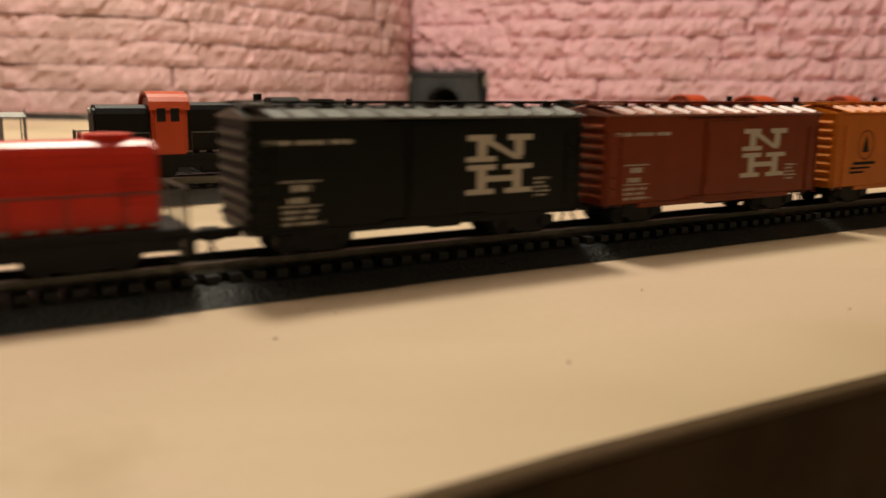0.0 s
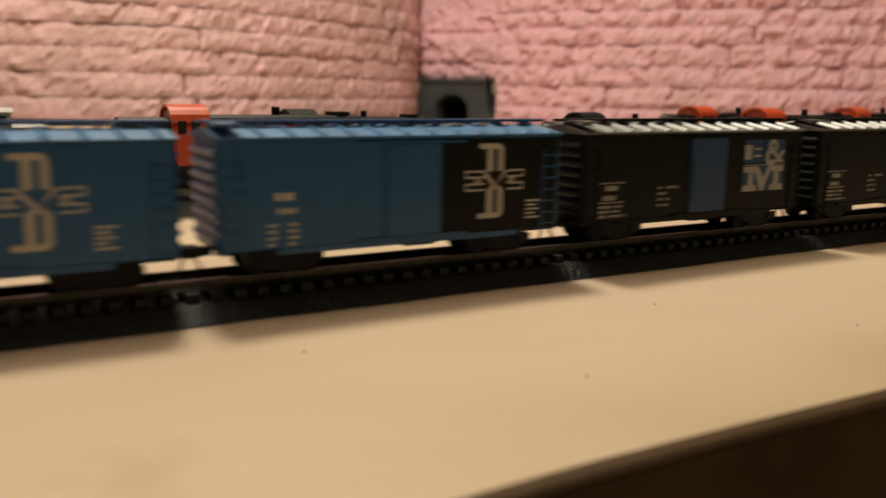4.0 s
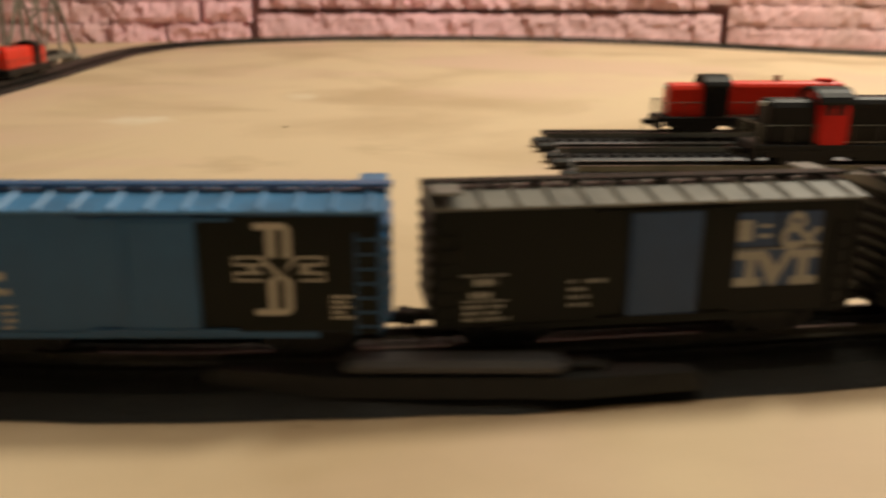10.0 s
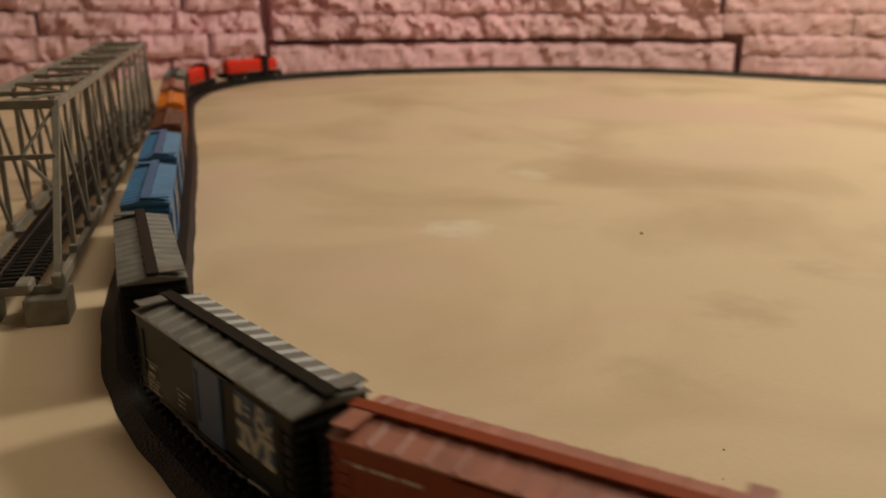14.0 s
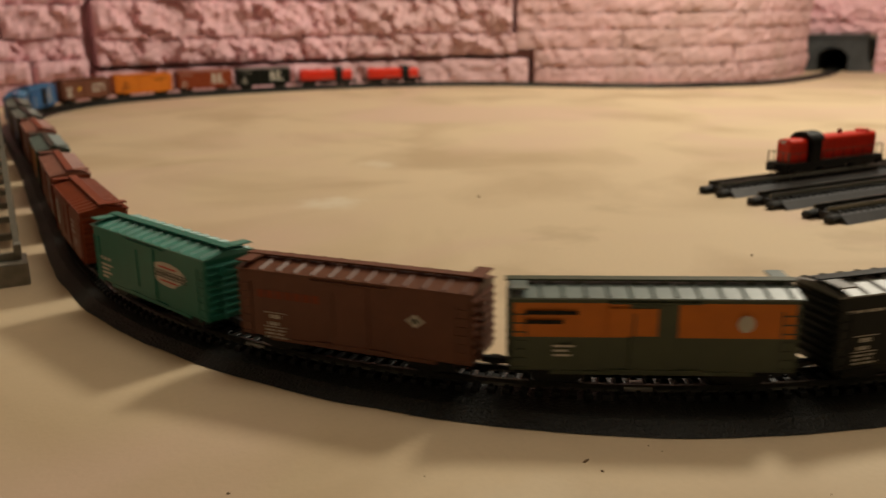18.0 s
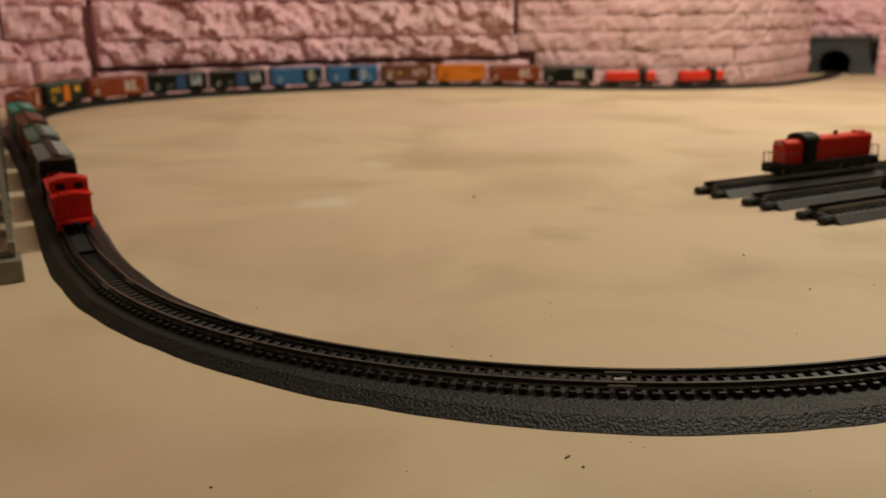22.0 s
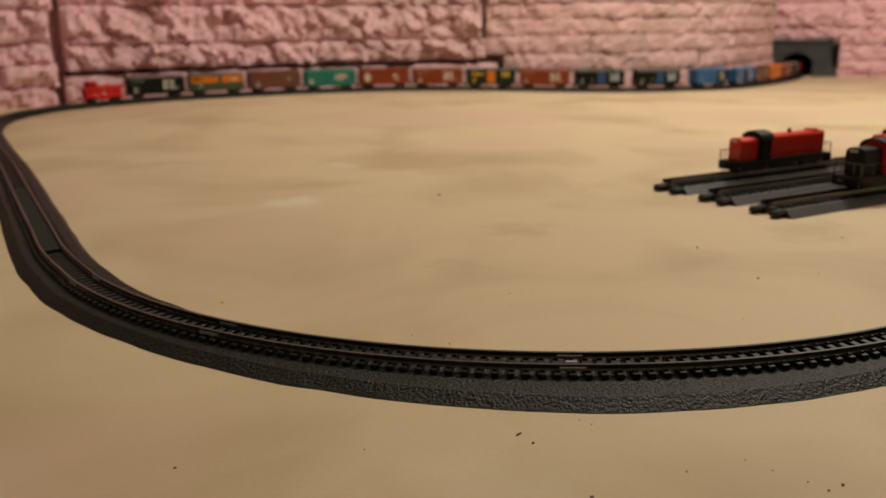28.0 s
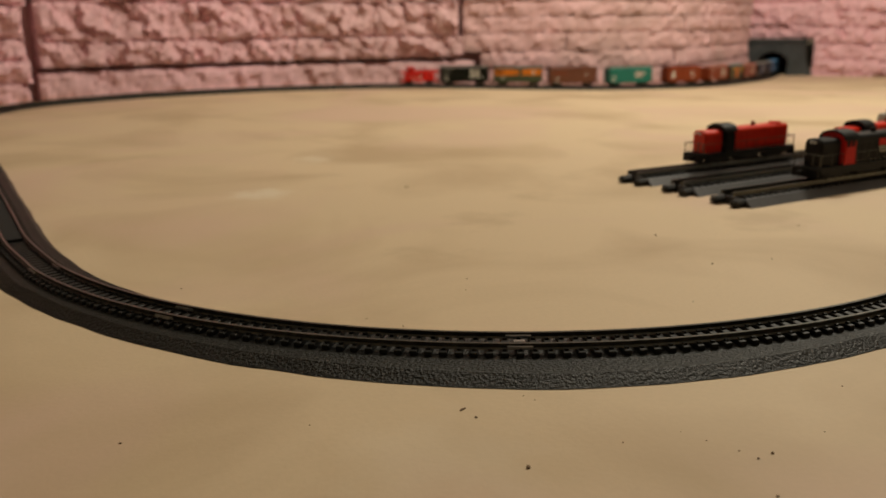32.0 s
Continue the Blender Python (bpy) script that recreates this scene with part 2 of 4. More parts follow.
def rough_edge(bm, size, amount, low=-1.0):
    """Uneven hand-cut edges: push each vertex sideways by smooth noise."""
    for v in bm.verts:
        n = noise.noise_vector(v.co * size)
        v.co.x += n.x * amount
        v.co.y += n.y * amount


# ---- the table, the room and the foam cliff ----
table = tagged(new("ground"), "layout table painted plain sand colour with faint stains", "table top", kind="structure")


def sheet(x0, x1, y0, y1, nx, ny, z, name, mat, parent):
    bm = bmesh.new()
    g = [[bm.verts.new((x0 + (x1 - x0) * i / nx, y0 + (y1 - y0) * j / ny, z)) for i in range(nx + 1)] for j in range(ny + 1)]
    for j in range(ny):
        for i in range(nx):
            bm.faces.new((g[j][i], g[j][i + 1], g[j + 1][i + 1], g[j + 1][i]))
    return bm, g


def table_top():
    bm, g = sheet(-0.9, 2.6, -0.079, 2.6, 175, 60, 0.0, "", "", None)
    for v in bm.verts:
        v.co.z = rise(v.co.x, v.co.y)
    front = []
    for i, v in enumerate(g[0]):
        k = min(max((0.62 - v.co.x) / 0.3, 0.0), 1.0)
        v.co.y -= 0.09 * k * k * (3 - 2 * k)
        v.co.y += 0.004 * noise.noise(Vector((v.co.x * 9, 0, 0))) + 0.002 * noise.noise(Vector((v.co.x * 60, 3, 0)))
        a = bm.verts.new((v.co.x, v.co.y - 0.0006, -0.0012))
        b = bm.verts.new((v.co.x, v.co.y + 0.0004, -0.0030))
        front.append((v, a, b))
    for p, q in zip(front, front[1:]):
        for k in range(2):
            bm.faces.new((p[k + 1], q[k + 1], q[k], p[k]))
    bmesh.ops.recalc_face_normals(bm, faces=bm.faces)
    return bm


def table_side():
    bm = bmesh.new()
    rows = []
    for i in range(176):
        x = -0.9 + 0.02 * i
        k = min(max((0.62 - x) / 0.3, 0.0), 1.0)
        y = -0.0785 - 0.09 * k * k * (3 - 2 * k) + 0.004 * noise.noise(Vector((x * 9, 0, 0)))
        rows.append([bm.verts.new(p) for p in ((x, y, -0.0032), (x, y - 0.002, -0.14), (x, y + 0.025, -0.14), (x, y + 0.025, -0.0032))])
    for p, q in zip(rows, rows[1:]):
        for j in range(4):
            bm.faces.new((p[j], p[(j + 1) % 4], q[(j + 1) % 4], q[j]))
    bmesh.ops.recalc_face_normals(bm, faces=bm.faces)
    return bm


part("table_surface", table_top(), "tan", table)
part("table_side", table_side(), "edge", table, "dark brown wooden side of the table")

room = tagged(new("floor"), "dark brown floor of the room", "floor", kind="structure")
part("floor_surface", boxed(-2.5, 4.0, -2.6, 2.7, -0.82, -0.78), "carpet", room)
for nm, q in dict(wall_north=(-2.5, 4.0, 2.6, 2.7, -0.78, 1.6), wall_south=(-2.5, 4.0, -2.7, -2.6, -0.78, 1.6), wall_west=(-2.6, -2.5, -2.6, 2.6, -0.78, 1.6), wall_east=(4.0, 4.1, -2.6, 2.6, -0.78, 1.6)).items():
    w = tagged(part(nm, boxed(*q), "plaster"), "plain warm plaster wall of the room", "wall", kind="structure")
tagged(part("ceiling", boxed(-2.5, 4.0, -2.6, 2.6, 1.6, 1.65), "plaster"), "plain plaster ceiling of the room", "ceiling", kind="structure")

# the cliff's foot: a line from the far left, past the seam, to the tunnel and beyond
CLIFF = spline([(-0.95, 0.40), (-0.70, 0.82), (-0.40, 1.07), (-0.02, 1.150), (0.15, 1.162), (0.30, 1.162), (0.44, 1.150), (0.56, 1.126), (0.648, 1.087), (0.745, 1.030), (0.84, 0.987), (0.93, 0.966), (1.01, 0.964), (1.09, 0.985), (1.20, 1.036), (1.35, 1.116), (1.46, 1.190), (1.520, 1.262)], 0.01)
CLIFF_R = spline([(1.600, 1.128), (1.675, 1.01), (1.85, 0.82), (2.1, 0.55), (2.4, 0.30)], 0.01)


def lengths(line):
    out = [0.0]
    for a, b in zip(line, line[1:]):
        out.append(out[-1] + (b - a).length)
    return out


def foam_block(line, ln, s0, s1, z0, z1, depth, seed, proud=0.0, coarse=0.010, cells=34.0, step=0.0065):
    """One carved foam board: its face follows the cliff line, chipped and grooved like rock."""
    n, m = max(3, int((s1 - s0) / step)), max(2, int((z1 - z0) / step))
    bm = bmesh.new()
    face = []
    for j in range(m + 1):
        row = []
        for i in range(n + 1):
            s = s0 + (s1 - s0) * i / n
            p, d = on_line(s, line, ln)
            nrm = Vector((d.y, -d.x))
            z = z0 + (z1 - z0) * j / m
            q = Vector((s * cells + z * cells * 0.35, z * cells * 0.85, seed))
            w = q + 0.45 * noise.noise_vector(q * 1.1) + 0.12 * noise.noise_vector(q * 4.3)
            d2, pt = noise.voronoi(w)
            tilt = noise.cell_vector(pt[0] * 3.7)
            h = noise.cell(pt[0] * 5.1 + Vector((3, 1, 7)))
            e = w - pt[0]
            r = 0.30 * h + 1.15 * (e.x * (tilt.x - 0.5) + e.y * (tilt.y - 0.65)) + 0.26 * noise.noise(q * 2.3) + 0.20 * noise.noise(q * 5.9) + 0.30
            edge = min(i, n - i, j, m - j)
            off = proud + coarse * (r - 0.45) - (0 if edge else 0.002 if cells > 40 else 0.005)
            q = q * 1.4
            row.append(bm.verts.new((p.x + nrm.x * off, p.y + nrm.y * off, z + 0.0015 * noise.noise(q * 1.7))))
        face.append(row)
    for j in range(m):
        for i in range(n):
            bm.faces.new((face[j][i], face[j][i + 1], face[j + 1][i + 1], face[j + 1][i]))
    rim = face[0] + [r[-1] for r in face[1:]] + face[-1][-2::-1] + [r[0] for r in face[-2:0:-1]]
    back = []
    for v in rim:
        k = min(range(0, len(line), 3), key=lambda t: (line[t].x - v.co.x) ** 2 + (line[t].y - v.co.y) ** 2)
        d = (line[min(k + 1, len(line) - 1)] - line[max(k - 1, 0)]).normalized()
        back.append(bm.verts.new((v.co.x - d.y * depth, v.co.y + d.x * depth, v.co.z)))
    for i in range(len(rim)):
        k = (i + 1) % len(rim)
        bm.faces.new((rim[k], rim[i], back[i], back[k]))
    return bm


cliff = tagged(new("wall_cliff"), "pink foam boards carved into a layered rock cliff", "rock wall", kind="structure")
LN, LNR = lengths(CLIFF), lengths(CLIFF_R)
CLIFF_M = spline([(1.500, 1.315), (1.566, 1.213), (1.640, 1.085)], 0.01)
LNM = lengths(CLIFF_M)
S_B = min(range(len(CLIFF)), key=lambda i: abs(CLIFF[i].x + 0.024))
S_A = min(range(len(CLIFF)), key=lambda i: abs(CLIFF[i].x - 0.648))
S_B, S_A = LN[S_B], LN[S_A]


def boards():
    r = random.Random(4)
    seed = 0
    todo = []
    # big panel between the two seams, above a dark gap, with one low board below it
    todo += [(CLIFF, LN, S_B + 0.006, S_A + 0.012, -0.02, 0.0470, 0.0, 0.010, 34, 0.0065)]
    for z0, z1, e in ((0.0545, 0.0885, 0.0), (0.0893, 0.145, -0.008), (0.1458, 0.21, -0.012), (0.211, 0.34, -0.02)):
        todo.append((CLIFF, LN, S_B + 0.010, S_A - 0.008 + e, z0, z1, 0.006, 0.021, 34, 0.0055))
    # left of the panel
    z = -0.02
    for h in (0.054, 0.031, 0.030, 0.045, 0.06, 0.13):
        cut = S_B - 0.06 - r.random() * 0.30
        for s0, s1 in ((0.3, cut), (cut + 0.004, S_B - 0.008 + 0.012 * r.random())):
            todo.append((CLIFF, LN, s0, s1, z, z + h - 0.0012, 0.006 * r.random() - 0.003, 0.021, 32, 0.0065))
        z += h
    # right of the panel, up to the tunnel: courses broken into blocks; a stepped crack runs up near the tunnel
    z = -0.03
    k = -1
    while z < 0.32:
        h = 0.0255 + 0.006 * r.random() if z < 0.16 else 0.055
        s = S_A + 0.018 + (0.006 * r.random() if z < 0.05 else -0.026 + 0.005 * r.random())
        crack = LN[-1] - 0.135 - 0.026 * max(0, k - 3) if z > 0.085 else None
        while s < LN[-1] - 0.01:
            e = min(s + 0.16 + 0.42 * r.random(), LN[-1])
            if LN[-1] - e < 0.06:
                e = LN[-1]
            t = e - 0.0018
            if crack and s < crack < e:
                e = crack + 0.013
                t = crack
            todo.append((CLIFF, LN, s, t, z, z + h - 0.0012, 0.006 * r.random() - 0.004, 0.0058, 42, 0.0065))
            s = e
        z += h
        k += 1
    # beside and above the tunnel
    z = -0.04
    while z < 0.32:
        h = 0.026 + 0.012 * r.random()
        s = 0.0
        while s < LNR[-1] - 0.02:
            e = min(s + 0.16 + 0.3 * r.random(), LNR[-1])
            todo.append((CLIFF_R, LNR, s, e - 0.001, z, z + h - 0.0008, 0.004 * r.random(), 0.016, 36, 0.0075))
            s = e
        z += h
    for z0, z1 in ((0.0690, 0.098), (0.0990, 0.150), (0.151, 0.22), (0.221, 0.33)):
        todo.append((CLIFF_M, LNM, 0.0, LNM[-1], z0, z1, 0.008 * r.random(), 0.012, 36, 0.0065))
    # foam behind the joints
    todo.append((CLIFF, LN, 0.2, LN[-1], -0.04, 0.34, -0.042, 0.004, 20, 0.02))
    todo.append((CLIFF_R, LNR, 0.0, LNR[-1], -0.04, 0.34, -0.024, 0.004, 20, 0.02))
    for line, ln, s0, s1, z0, z1, proud, coarse, cells, step in todo:
        seed += 7.3
        part("foam_board", foam_block(line, ln, s0, s1, z0, z1, 0.05, seed, proud, coarse, cells, step), "foam_dust" if cells == 42 else "foam", cliff)


boards()


def tunnel_portal():
    """Grey cast portal with splayed wings and an arched mouth; the tunnel behind it is dark."""
    t = thing("tunnel_portal", "dark grey cast model tunnel portal with an arched mouth", "tunnel portal")
    bm = bmesh.new()
    arch = [(0.033, 0.0), (0.033, 0.034)] + [(0.033 * math.cos(radians(a)), 0.034 + 0.026 * math.sin(radians(a))) for a in range(15, 180, 15)] + [(-0.033, 0.034), (-0.033, 0.0)]
    outer = [(0.090, 0.0), (0.074, 0.034)] + [(0.070 * math.cos(radians(a)), 0.082) for a in range(15, 180, 15)] + [(-0.078, 0.040), (-0.100, 0.0)]
    f = [[bm.verts.new((x, y, z)) for x, z in arch] for y in (-0.006, 0.02)]
    g = [[bm.verts.new((x, y, z)) for x, z in outer] for y in (-0.006, 0.02)]
    for i in range(len(arch) - 1):
        bm.faces.new((f[0][i], g[0][i], g[0][i + 1], f[0][i + 1]))
        bm.faces.new((f[0][i + 1], f[1][i + 1], f[1][i], f[0][i]))
        bm.faces.new((g[0][i], g[1][i], g[1][i + 1], g[0][i + 1]))
    bmesh.ops.recalc_face_normals(bm, faces=bm.faces)
    part("face_wall", bm, "portal", t)
    part("cap", boxed(-0.072, 0.072, -0.010, 0.022, 0.082, 0.0895, 0.001), "portal", t)
    bm = bmesh.new()
    for i in range(11):
        a = radians(7 + i * 16.6)
        c, s_ = math.cos(a), math.sin(a)
        p = [(r_ * c, 0.034 + r_ * s_ * 0.80) for r_ in (0.0335, 0.041)]
        b2 = radians(7 + i * 16.6 + 13)
        q = [(r_ * math.cos(b2), 0.034 + r_ * math.sin(b2) * 0.80) for r_ in (0.041, 0.0335)]
        vs = [bm.verts.new((x, -0.0085, z)) for x, z in p + q] + [bm.verts.new((x, -0.0055, z)) for x, z in p + q]
        bm.faces.new(vs[:4])
        for j in range(4):
            k = (j + 1) % 4
            bm.faces.new((vs[j], vs[4 + j], vs[4 + k], vs[k]))
    bmesh.ops.recalc_face_normals(bm, faces=bm.faces)
    part("arch_stones", bm, "portal", t)
    bm = bmesh.new()
    rings = [[bm.verts.new((x * 1.05, y, z * 1.04)) for x, z in arch] for y in (0.019, 0.95)]
    for i in range(len(arch) - 1):
        bm.faces.new((rings[0][i], rings[1][i], rings[1][i + 1], rings[0][i + 1]))
    bm.faces.new(rings[1])
    part("tunnel_lining", bm, "hole", t)
    t.matrix_basis = pose(1.5600, 1.2060, -0.0215, 0, 0, -58.6)


tunnel_portal()

# ---- the track ----
bed = tagged(new("roadbed"), "black foam roadbed strip under the model track", "roadbed", kind="structure")


def bed_run(name, s0, s1):
    def profile(p):
        a = math.degrees(math.atan2(p.y - TURN[1], p.x - TURN[0]))
        a = a - 360 if a > 0 else a
        w = float(np.interp(a, (-200, -170, -155, -145, -137, -125, -119, -112, -95, -86, -78, -70, -54, -41, -33, -29), (0.0175, 0.0180, 0.0177, 0.0193, 0.0214, 0.0243, 0.0256, 0.0245, 0.0192, 0.0192, 0.0208, 0.0200, 0.0192, 0.0200, 0.0185, 0.0157)))
        i = float(np.interp(a, (-200, -185, -165, -150, -130), (0.0165, 0.0165, 0.0170, 0.0155, 0.0135)))
        return [(w, 0.0002), (w - 0.0050, BED_Z), (-i + 0.0030, BED_Z), (-i, 0.0002)]
    bm = along(s0, s1, profile)
    rough_edge(bm, 55, 0.0008)
    return part(name, bm, "roadbed", bed)


TRACK_END = LEN[-1] - 0.01
bed_run("foam_strip", 0.0, TRACK_END)


def rail_profile(o):
    z = BED_Z + 0.0018
    return [(o - 0.0010, z), (o + 0.0010, z), (o + 0.0004, z + 0.0006), (o + 0.0006, RAIL_Z), (o - 0.0006, RAIL_Z), (o - 0.0004, z + 0.0006)]


track = tagged(new("track"), "model railway track with dark rails on black plastic ties", "railway track", kind="structure")
for o in (GAUGE, -GAUGE):
    part("rail", along(0.0, TRACK_END, rail_profile(o)), "rail", track)


def smooth_run():
    """The left straight begins with a piece whose rails lie in a solid plate."""
    i0 = min(range(len(LINE)), key=lambda i: (LINE[i] - Vector((-0.101, 0.262))).length)
    i1 = min(range(len(LINE)), key=lambda i: (LINE[i] - Vector((-0.110, 0.46))).length)
    part("guide_plate", along(LEN[i0], LEN[i1], [(-0.0038, BED_Z), (0.0038, BED_Z), (0.0038, RAIL_Z - 0.0009), (-0.0038, RAIL_Z - 0.0009)]), "hole", track, "smooth black plate between the rails")


smooth_run()


def tie_mesh():
    bm = boxed(-0.0012, 0.0012, -0.0084, 0.0084, 0, 0.0018, 0.0002)
    for o in (GAUGE, -GAUGE):
        for e in (-0.0014, 0.0014):
            box(bm, -0.0006, 0.0006, o + e - 0.0005, o + e + 0.0005, 0.0017, 0.0025)
    me = bpy.data.meshes.new("tie")
    bm.to_mesh(me)
    bm.free()
    me.materials.append(MAT["tie"])
    return me


TIE = tie_mesh()


def ties():
    far = bmesh.new()
    step = 0.0047
    n = int(TRACK_END / step)
    singles = 0
    for i in range(n):
        p, d = on_line((i + 0.5) * step)
        m = Matrix.Translation((p.x, p.y, BED_Z - 0.0001 + rise(p.x, p.y))) @ Matrix.Rotation(math.atan2(d.y, d.x), 4, "Z")
        if -0.2 < p.x < 0.62 and p.y < 0.45 and singles < 300:
            ob = new("tie", TIE)
            ob.parent = track
            ob.matrix_basis = m
            singles += 1
        else:
            vs = [far.verts.new(m @ Vector((x, y, z))) for z in (0, 0.0018) for y in (-0.0084, 0.0084) for x in (-0.0012, 0.0012)]
            for q in ((4, 5, 7, 6), (0, 1, 5, 4), (2, 6, 7, 3), (0, 4, 6, 2), (1, 3, 7, 5)):
                far.faces.new([vs[k] for k in q])
    tagged(part("ties", far, "tie", track), kind="stuff")


# ---- vehicles; x forward, z = 0 on the rail's top ----
def both_sides(bm, polys, half, proud=0.00012, sides=(1, -1)):
    """Flat painted shapes on the sides: (u to the viewer's right, v up)."""
    for side in sides:
        for poly in polys:
            vs = [bm.verts.new((-side * u, side * (half + proud), v)) for u, v in poly]
            bm.faces.new(vs)
    return bm


def rect(u0, u1, v0, v1):
    return [(u0, v0), (u1, v0), (u1, v1), (u0, v1)]


def bars(rows, u, v, w, h, gap):
    """Unreadable lines of lettering as thin bars."""
    out = []
    for i in range(rows):
        out.append(rect(u, u + w * (1.0, 0.72, 0.9, 0.6)[i % 4], v - i * gap, v - i * gap + h))
    return out


def cylinder(bm, a, b, r, n=8):
    a, b = Vector(a), Vector(b)
    q = (b - a).to_track_quat("Z", "Y").to_matrix()
    ra = [bm.verts.new(a + q @ Vector((r * math.cos(math.tau * i / n), r * math.sin(math.tau * i / n), 0))) for i in range(n)]
    rb = [bm.verts.new(b + q @ Vector((r * math.cos(math.tau * i / n), r * math.sin(math.tau * i / n), 0))) for i in range(n)]
    for i in range(n):
        k = (i + 1) % n
        bm.faces.new((ra[i], ra[k], rb[k], rb[i]))
    bm.faces.new(ra[::-1])
    bm.faces.new(rb)
    return bm


def wheelset_mesh():
    bm = bmesh.new()
    for y in (-0.0044, 0.0044):
        cylinder(bm, (0, y - 0.0009, 0), (0, y + 0.0009, 0), 0.0027, 14)
        s = 1 if y > 0 else -1
        cylinder(bm, (0, y - s * 0.0014, 0), (0, y - s * 0.0008, 0), 0.0033, 14)
    cylinder(bm, (0, -0.006, 0), (0, 0.006, 0), 0.0006, 6)
    return bm


def side_frame_mesh(side, base):
    bm = bmesh.new()
    y0, y1 = (0.0058, 0.0074) if side > 0 else (-0.0074, -0.0058)
    out = [(-base - 0.003, 0.0022), (-base - 0.003, 0.0042), (-base + 0.0015, 0.0048), (-0.002, 0.0060), (0.002, 0.0060), (base - 0.0015, 0.0048), (base + 0.003, 0.0042), (base + 0.003, 0.0022), (base - 0.001, 0.0020), (0.0028, 0.0008), (-0.0028, 0.0008), (-base + 0.001, 0.0020)]
    a = [bm.verts.new((x, y0, z)) for x, z in out]
    b = [bm.verts.new((x, y1, z)) for x, z in out]
    bm.faces.new(a)
    bm.faces.new(b[::-1])
    for i in range(len(out)):
        k = (i + 1) % len(out)
        bm.faces.new((a[i], b[i], b[k], a[k]))
    for x in (-base, base):
        box(bm, x - 0.0012, x + 0.0012, y0 - 0.0004 if side < 0 else y1 - 0.0002, y1 + 0.0004 if side > 0 else y0 + 0.0002, 0.0020, 0.0042)
    bmesh.ops.recalc_face_normals(bm, faces=bm.faces)
    return bm


def truck(parent, x, base=0.0052):
    t = part("truck", boxed(-0.0016, 0.0016, -0.0062, 0.0062, 0.0032, 0.0052, 0.0003), "black", parent, "black plastic truck")
    t.location = (x, 0, 0)
    for s in (1, -1):
        part("side_frame", side_frame_mesh(s, base), "black", t)
    for w in (-base, base):
        o = part("wheelset", wheelset_mesh(), "black", t)
        o.location = (w, 0, 0.0027)
    return t


def coupler(parent, x, mat="black"):
    s = 1 if x > 0 else -1
    bm = boxed(min(0, s * 0.0055), max(0, s * 0.0055), -0.0011, 0.0011, 0.0038, 0.0056, 0.0002)
    box(bm, min(s * 0.0040, s * 0.0066), max(s * 0.0040, s * 0.0066), -0.0018, 0.0018, 0.0036, 0.0060, 0.0003)
    cylinder(bm, (s * 0.0055, 0.0004, 0.0038), (s * 0.0070, 0.0010, 0.0008), 0.0003, 5)
    o = part("coupler", bm, mat, parent, "dark coupler with a bent trip pin")
    o.location = (x - s * 0.0012, 0, 0)


def emblem_nh(u, v, w, h):
    """Two stacked blocks of slab shapes."""
    def q(a, b, c, d):
        return rect(u + a * w, u + b * w, v + c * h, v + d * h)
    top = [q(0.02, 0.40, 0.90, 1.0), q(0.62, 1.0, 0.90, 1.0), q(0.16, 0.30, 0.63, 0.90), q(0.72, 0.86, 0.63, 0.90), q(0.0, 0.44, 0.55, 0.64),
           [(u + 0.22 * w, v + 0.90 * h), (u + 0.72 * w, v + 0.58 * h), (u + 0.86 * w, v + 0.58 * h), (u + 0.40 * w, v + 0.90 * h)]]
    low = [q(0.02, 0.44, 0.41, 0.50), q(0.56, 1.0, 0.41, 0.50), q(0.16, 0.30, 0.09, 0.41), q(0.70, 0.84, 0.09, 0.41), q(0.0, 0.42, 0.0, 0.09), q(0.58, 1.0, 0.0, 0.09), q(0.30, 0.70, 0.21, 0.31)]
    return top + low


def arc(cu, cv, r0, r1, a0, a1, n=10, k=1.0):
    """A curved stroke; k stretches it sideways."""
    e = [radians(a0 + (a1 - a0) * i / n) for i in range(n + 1)]
    out = []
    for p, q in zip(e, e[1:]):
        out.append([(cu + k * r0 * math.cos(p), cv + r0 * math.sin(p)), (cu + k * r1 * math.cos(p), cv + r1 * math.sin(p)), (cu + k * r1 * math.cos(q), cv + r1 * math.sin(q)), (cu + k * r0 * math.cos(q), cv + r0 * math.sin(q))])
    return out


def emblem_bm(u, v, w, h):
    """Two tall rounded loops, one over the other, with a serif to the left and a thin V between them."""
    def q(a, b, c, d):
        return rect(u + a * w, u + b * w, v + c * h, v + d * h)

    def p(*pts):
        return [(u + a * w, v + b * h) for a, b in pts]
    out = [q(0.37, 0.465, 0.0, 0.37), q(0.37, 0.465, 0.63, 1.0), q(0.555, 0.64, 0.06, 0.37), q(0.555, 0.64, 0.63, 0.94)]
    out += [q(0.24, 0.37, 0.93, 1.0), q(0.465, 0.575, 0.93, 1.0), q(0.22, 0.37, 0.0, 0.07), q(0.465, 0.575, 0.0, 0.07)]
    out += [p((0.575, 0.93), (0.64, 0.94), (0.575, 1.0)), p((0.575, 0.0), (0.64, 0.06), (0.575, 0.07))]
    out += [p((0.27, 0.635), (0.33, 0.635), (0.53, 0.44), (0.50, 0.40)), p((0.50, 0.40), (0.53, 0.44), (0.72, 0.635), (0.66, 0.635))]
    out += [p((0.37, 0.37), (0.465, 0.37), (0.50, 0.40), (0.44, 0.44)), p((0.555, 0.37), (0.64, 0.37), (0.57, 0.44), (0.52, 0.41))]
    return out


